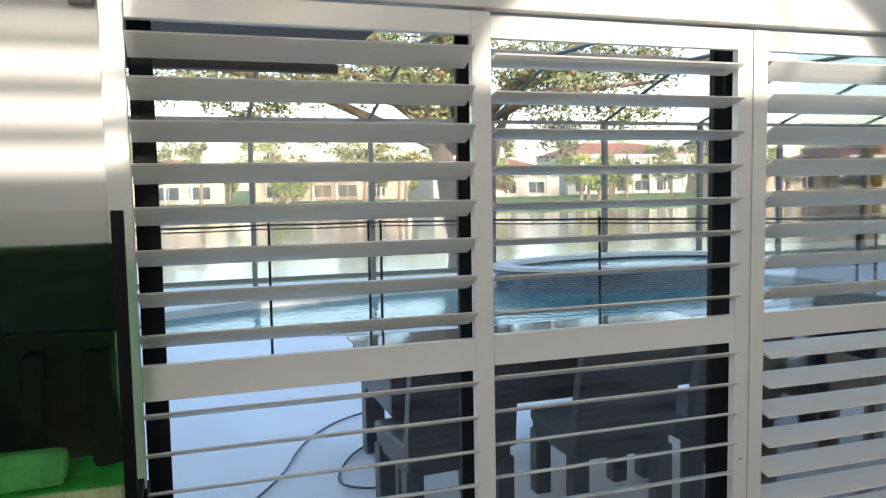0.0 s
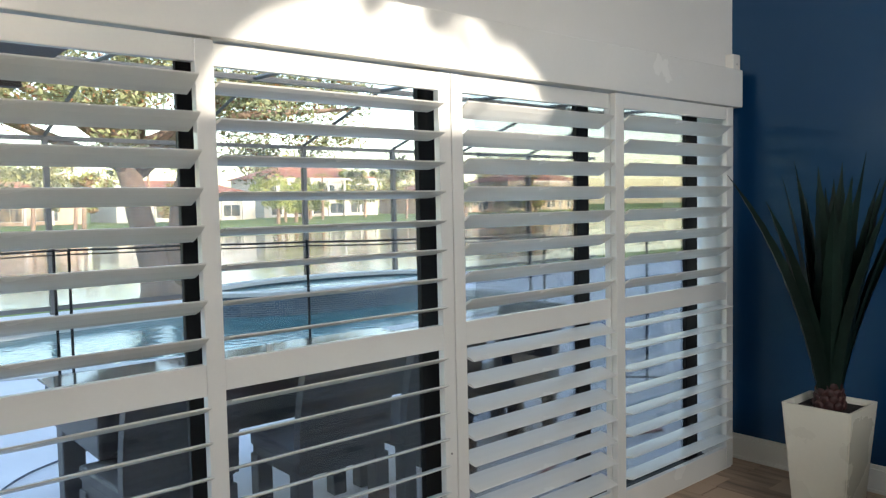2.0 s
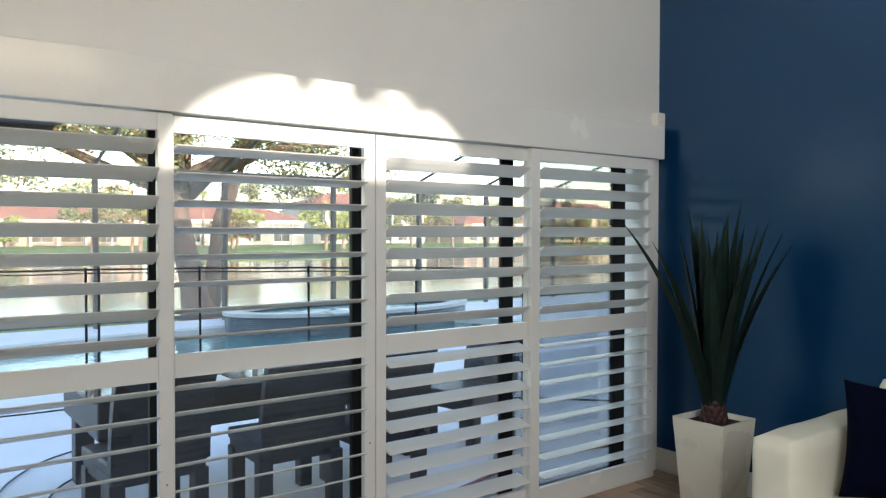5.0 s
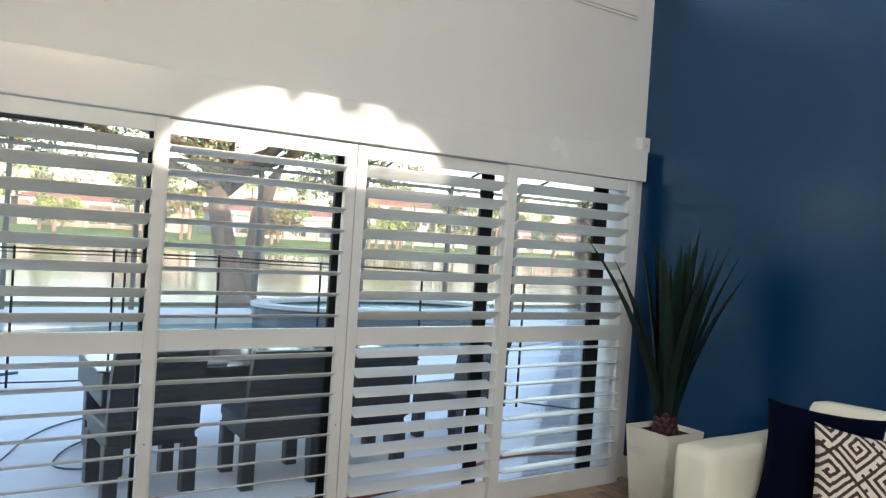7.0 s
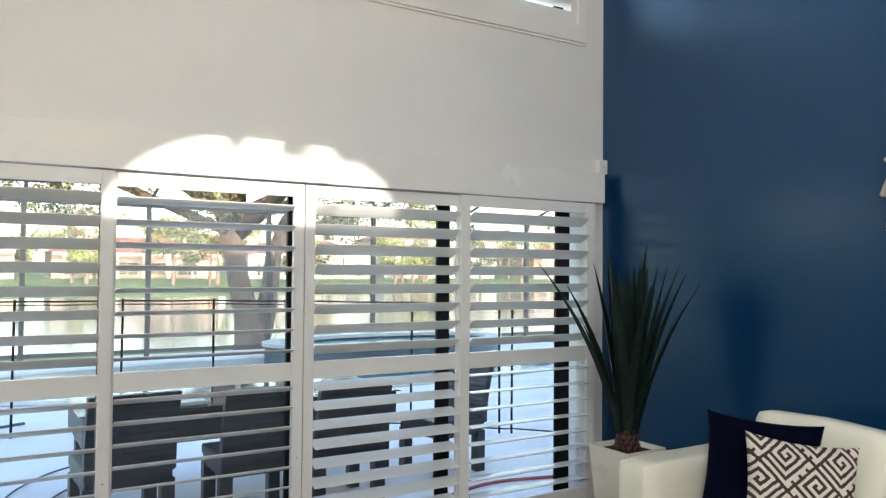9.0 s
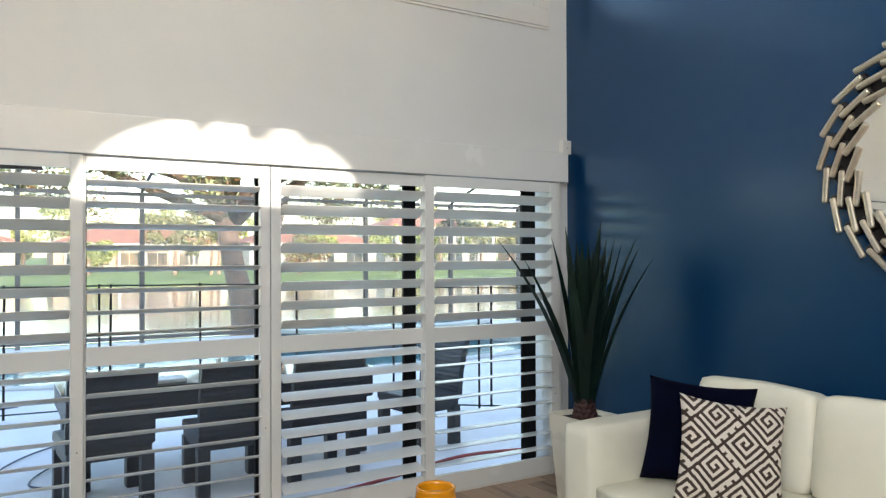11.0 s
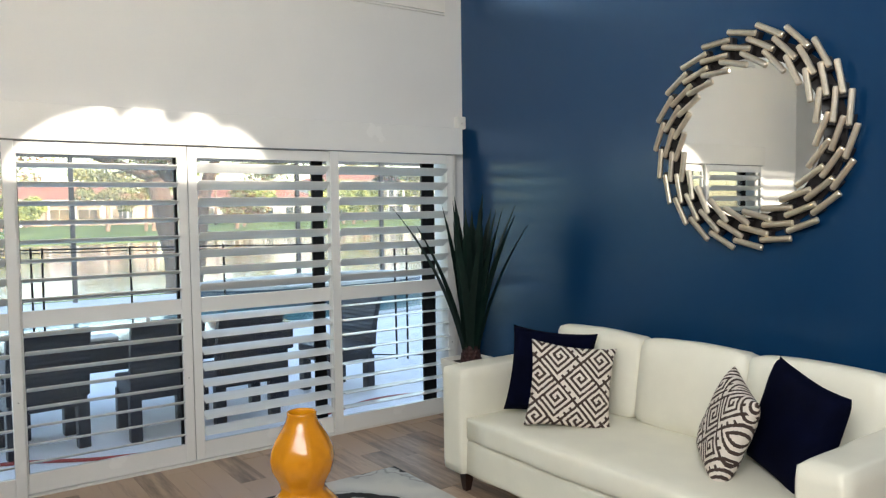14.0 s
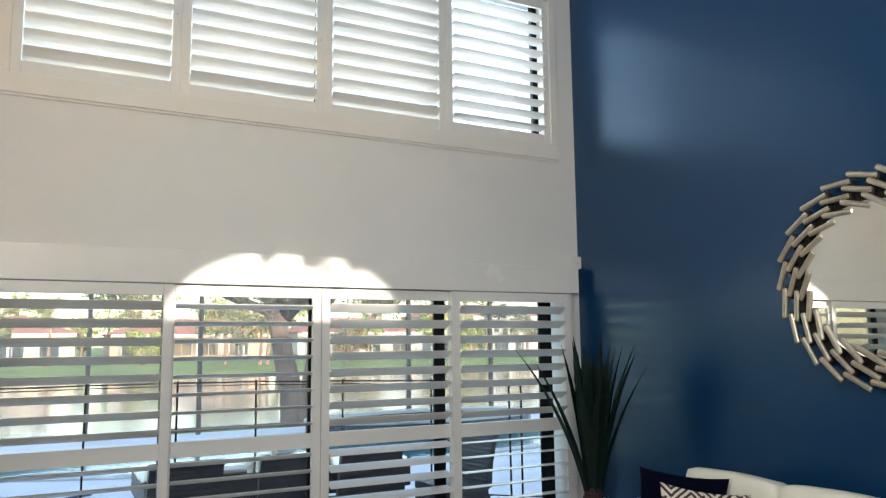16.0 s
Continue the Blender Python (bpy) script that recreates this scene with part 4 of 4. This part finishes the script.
def soft_block(x0, x1, y0, y1, z0, z1, r, puff=0.0, seed=0):
    """An upholstered block with rounded edges and slightly swelling faces."""
    bm = bmesh.new()
    box(bm, x0, x1, y0, y1, z0, z1)
    bmesh.ops.subdivide_edges(bm, edges=bm.edges[:], cuts=9, use_grid_fill=True)
    c, hx = Vector(((x0 + x1) / 2, (y0 + y1) / 2, (z0 + z1) / 2)), Vector(((x1 - x0) / 2, (y1 - y0) / 2, (z1 - z0) / 2))
    for v in bm.verts:
        d = v.co - c
        u = Vector((d.x / hx.x, d.y / hx.y, d.z / hx.z))
        core = Vector([max(-(h - r), min(h - r, q)) for q, h in zip(d, hx)])
        off = d - core
        if off.length > 1e-6:
            d = core + off.normalized() * min(r, off.length) if off.length > r else d
        w = Vector([(1 - u[(k + 1) % 3] ** 2) * (1 - u[(k + 2) % 3] ** 2) * (1 if abs(u[k]) > 0.999 else 0) * (1 if u[k] > 0 else -1) for k in range(3)])
        d += w * puff
        d += Vector((1, 1, 1)) * 0.006 * noise.noise((v.co + Vector((seed, 0, 0))) * 5)
        v.co = c + d
    return bm


SY0, SY1, SX0, SX1 = -1.66, 0.66, 2.985, 3.99
so = thing("sofa", "cream leather three-seat sofa against the blue wall", "sofa", pose(0, 0, 0))
part("base", soft_block(SX0 + 0.035, SX1 - 0.03, SY0 + 0.1, SY1 - 0.1, 0.12, 0.33, 0.025, 0.0, 1), LEATHER, so, smooth=True)
for y0, y1, s in ((SY1 - 0.19, SY1, 2), (SY0, SY0 + 0.19, 3)):
    part("arm", soft_block(SX0, SX1 - 0.04, y0, y1, 0.12, 0.733, 0.026, 0.004, s), LEATHER, so, smooth=True)
part("back_frame", soft_block(SX1 - 0.17, SX1, SY0 + 0.02, SY1 - 0.02, 0.12, 0.82, 0.05, 0.0, 4), LEATHER, so, smooth=True)
part("seat_cushion", soft_block(SX0 + 0.02, SX1 - 0.2, SY0 + 0.192, SY1 - 0.192, 0.325, 0.468, 0.03, 0.012, 5), LEATHER, so, smooth=True)
cw = (SY1 - SY0 - 0.384) / 3
for k in range(3):
    y1 = SY1 - 0.192 - cw * k
    bm = soft_block(-0.095, 0.095, -cw / 2 + 0.004, cw / 2 - 0.004, 0, 0.455, 0.04, 0.018, 6 + k)
    part("back_cushion", bm, LEATHER, so, at=pose(SX1 - 0.25, y1 - cw / 2, 0.46, 0, 9, 0), smooth=True)
ft = mesh_of(lathe([(0.024, 0), (0.036, 0.06), (0.04, 0.125)], 4), DARKWOOD, "foot")
for x in (SX0 + 0.1, SX1 - 0.1):
    for y in (SY0 + 0.1, SY1 - 0.1):
        part("foot", ft, DARKWOOD, so, "dark wooden foot", at=pose(x, y, 0, 0, 0, 45))


def key_ink(x, z):
    """Whether a point of the cloth is printed: square spirals on a slanted grid between stepped bands."""
    a, b = math.floor((x + z) * 0.7071 / 0.0128), math.floor((z - x) * 0.7071 / 0.0128)
    ca, cb, u, v = a // 12, b // 12, a % 12, b % 12
    if (ca + cb) % 2:
        u, v = v, u
    return KEY[v][u] == "#"


KEY = ("############", "#..#..#..#..", "#...........", "#.##########", "#.#.........", "#.#.#######.", "#.#.#.....#.", "#.#.#.###.#.", "#.#.#.#.#.#.", "#.#.#.#...#.", "#.#.#.#####.", "#.#.#.......")


def printed_pillow(at, seed, size=0.46):
    n = 124
    bm = pillow_mesh(size, size, 0.15, seed, n, 0.1, 3.0)
    for f in bm.faces:
        c = f.calc_center_median()
        f.material_index = 1 if key_ink(c.x + seed * 0.037, c.z) else 0
    ob = part("printed_pillow", bm, [COTTON, BROWN], smooth=True, at=at)
    return tagged(ob, "cream pillow with a dark brown maze print leaning on the sofa", "pillow", "scatter pillows")


def navy_pillow(at, seed):
    ob = part("navy_pillow", pillow_mesh(0.49, 0.49, 0.15, seed, 28, 0.09, 5.0), NAVY, smooth=True, at=at)
    return tagged(ob, "plain dark navy velvet pillow leaning on the sofa", "pillow", "scatter pillows")


navy_pillow(pose(3.44, 0.23, 0.7, -14, 4, -56), 1)
printed_pillow(pose(3.34, -0.03, 0.68, -16.7, 7, -39), 2)
printed_pillow(pose(3.4, -0.93, 0.655, -20, 9, -134), 3, 0.44)
navy_pillow(pose(3.5, -1.19, 0.685, -13, 9, -118), 4)

# ---- mirror ----
mr = thing("round_mirror", "round wall mirror framed by three rings of champagne-silver bars", "mirror", pose(XE - 0.004, -0.512, 1.99, 90, 0, -90))
part("backing", lathe([(0.52, 0.0), (0.52, 0.012)], 56), FRAME_DARK, mr)
part("mirror_glass", lathe([(0.425, 0.013), (0.425, 0.05), (0.41, 0.056)], 64), MIRROR, mr)
bar_bm = bmesh.new()
LB, RB, NB = 0.178, 0.017, 22
secs = [[bar_bm.verts.new((x, s * RB * math.cos(math.pi * k / 6), s * RB * math.sin(math.pi * k / 6))) for k in range(7)] for x, s in ((-LB / 2, 0.6), (-LB / 2 + 0.003, 0.88), (-LB / 2 + 0.008, 1), (LB / 2 - 0.008, 1), (LB / 2 - 0.003, 0.88), (LB / 2, 0.6))]
for a, b in zip(secs, secs[1:]):
    for k in range(7):
        bar_bm.faces.new((a[k], a[(k + 1) % 7], b[(k + 1) % 7], b[k]))
bar_bm.faces.new(secs[0])
bar_bm.faces.new(secs[-1])
BAR = mesh_of(bar_bm, CHAMP, "bar")
SPACER = mesh_of(boxes((-0.036, 0.036, -0.03, 0.03, 0, 0.046), bevel=0.003), FRAME_DARK, "spacer")
for r, first, tilt in ((0.566, 10.6, 15), (0.495, 14.7, 19), (0.418, 1.9, 25)):
    for k in range(NB):
        deg = first + 360 * k / NB
        part("bar", BAR, CHAMP, mr, at=pose(r * math.cos(radians(deg)), r * math.sin(radians(deg)), 0.055, 0, 0, deg + 90 - tilt))
for r, first in ((0.535, 4.4), (0.462, 8.0)):
    for k in range(NB):
        deg = first + 360 * k / NB
        part("spacer", SPACER, FRAME_DARK, mr, at=pose(r * math.cos(radians(deg)), r * math.sin(radians(deg)), 0.012, 0, 0, deg + 75))

# ---- rug, coffee table, vase ----
rg_ob = part("rug", boxes((-1.38, 1.38, -1.2, 1.2, 0, 0.011), bevel=0.003), RUG, at=pose(1.57, -0.06, 0.0005))
tagged(rg_ob, "pale grey rug with black marbled swirls on the plank floor", "rug")
ct = thing("coffee_table", "small round dark coffee table under the vase", "table", pose(1.54, -0.56, 0.0125))
part("tabletop", lathe([(0.2, 0.44), (0.21, 0.445), (0.21, 0.46), (0.2, 0.465)], 40), DARKWOOD, ct)
part("stem", tube([(0, 0, 0.02), (0, 0, 0.44)], 0.03, 16), DARKWOOD, ct)
part("foot", lathe([(0.17, 0), (0.17, 0.012), (0.03, 0.03)], 40), DARKWOOD, ct)


def vase(at):
    """A double-gourd vase with eight soft facets."""
    th = thing("gourd_vase", "glossy orange-yellow double-gourd ceramic vase on the table", "vase", at)
    prof = [(0.075, 0.0), (0.1, 0.02), (0.135, 0.08), (0.14, 0.12), (0.12, 0.17), (0.088, 0.205), (0.074, 0.225), (0.082, 0.25), (0.104, 0.29), (0.111, 0.33), (0.106, 0.36), (0.09, 0.395), (0.068, 0.43), (0.053, 0.455), (0.049, 0.475), (0.05, 0.482), (0.046, 0.485), (0.042, 0.478), (0.044, 0.44), (0.06, 0.41)]
    bm = lathe(prof, 64)
    for v in bm.verts:
        a = math.atan2(v.co.y, v.co.x)
        r = math.hypot(v.co.x, v.co.y)
        seg = math.pi / 4
        da = (a + 0.2) % seg - seg / 2
        k = 1 + 0.55 * (math.cos(seg / 2) / math.cos(da) - 1) if r > 0.055 else 1
        v.co.x *= k
        v.co.y *= k
    part("vase_body", bm, VASE, th, smooth=True)
    part("vase_inside", lathe([(0.043, 0.46), (0.03, 0.455)], 32), VASE_IN, th)
    return th


vase(pose(1.54, -0.56, 0.478))

# ---- floor planks ----
PW, PL = 0.165, 0.82
rp = random.Random(21)
floor_ob = bpy.data.objects["floor"]
shapes = {}


def plank_mesh(w, ln):
    key = (round(w, 3), round(ln, 3))
    if key not in shapes:
        shapes[key] = mesh_of(boxes((0, w - 0.0016, 0, ln - 0.0016, FLOOR_T, 0.0), bevel=0.0008), PLANK, "plank")
    return shapes[key]


rest = bmesh.new()
x = XW
while x < XE:
    w = min(PW, XE - x)
    y = YS - rp.choice([0.0, 0.2, 0.4, 0.6])
    while y < YN:
        ln = rp.choice([PL, PL * 0.75, PL * 0.5])
        y0, y1 = max(y, YS), min(y + ln, YN)
        if y1 - y0 > 0.02:
            if x > 0.0 and y1 > -0.1:
                part("plank", plank_mesh(w, round(y1 - y0, 2)), PLANK, floor_ob, at=pose(x, y0, 0))
            else:
                box(rest, x, x + w - 0.0016, y0, y1 - 0.0016, FLOOR_T, 0.0)
        y += ln
    x += PW
tagged(part("far_planks", rest, PLANK, floor_ob), kind="stuff")
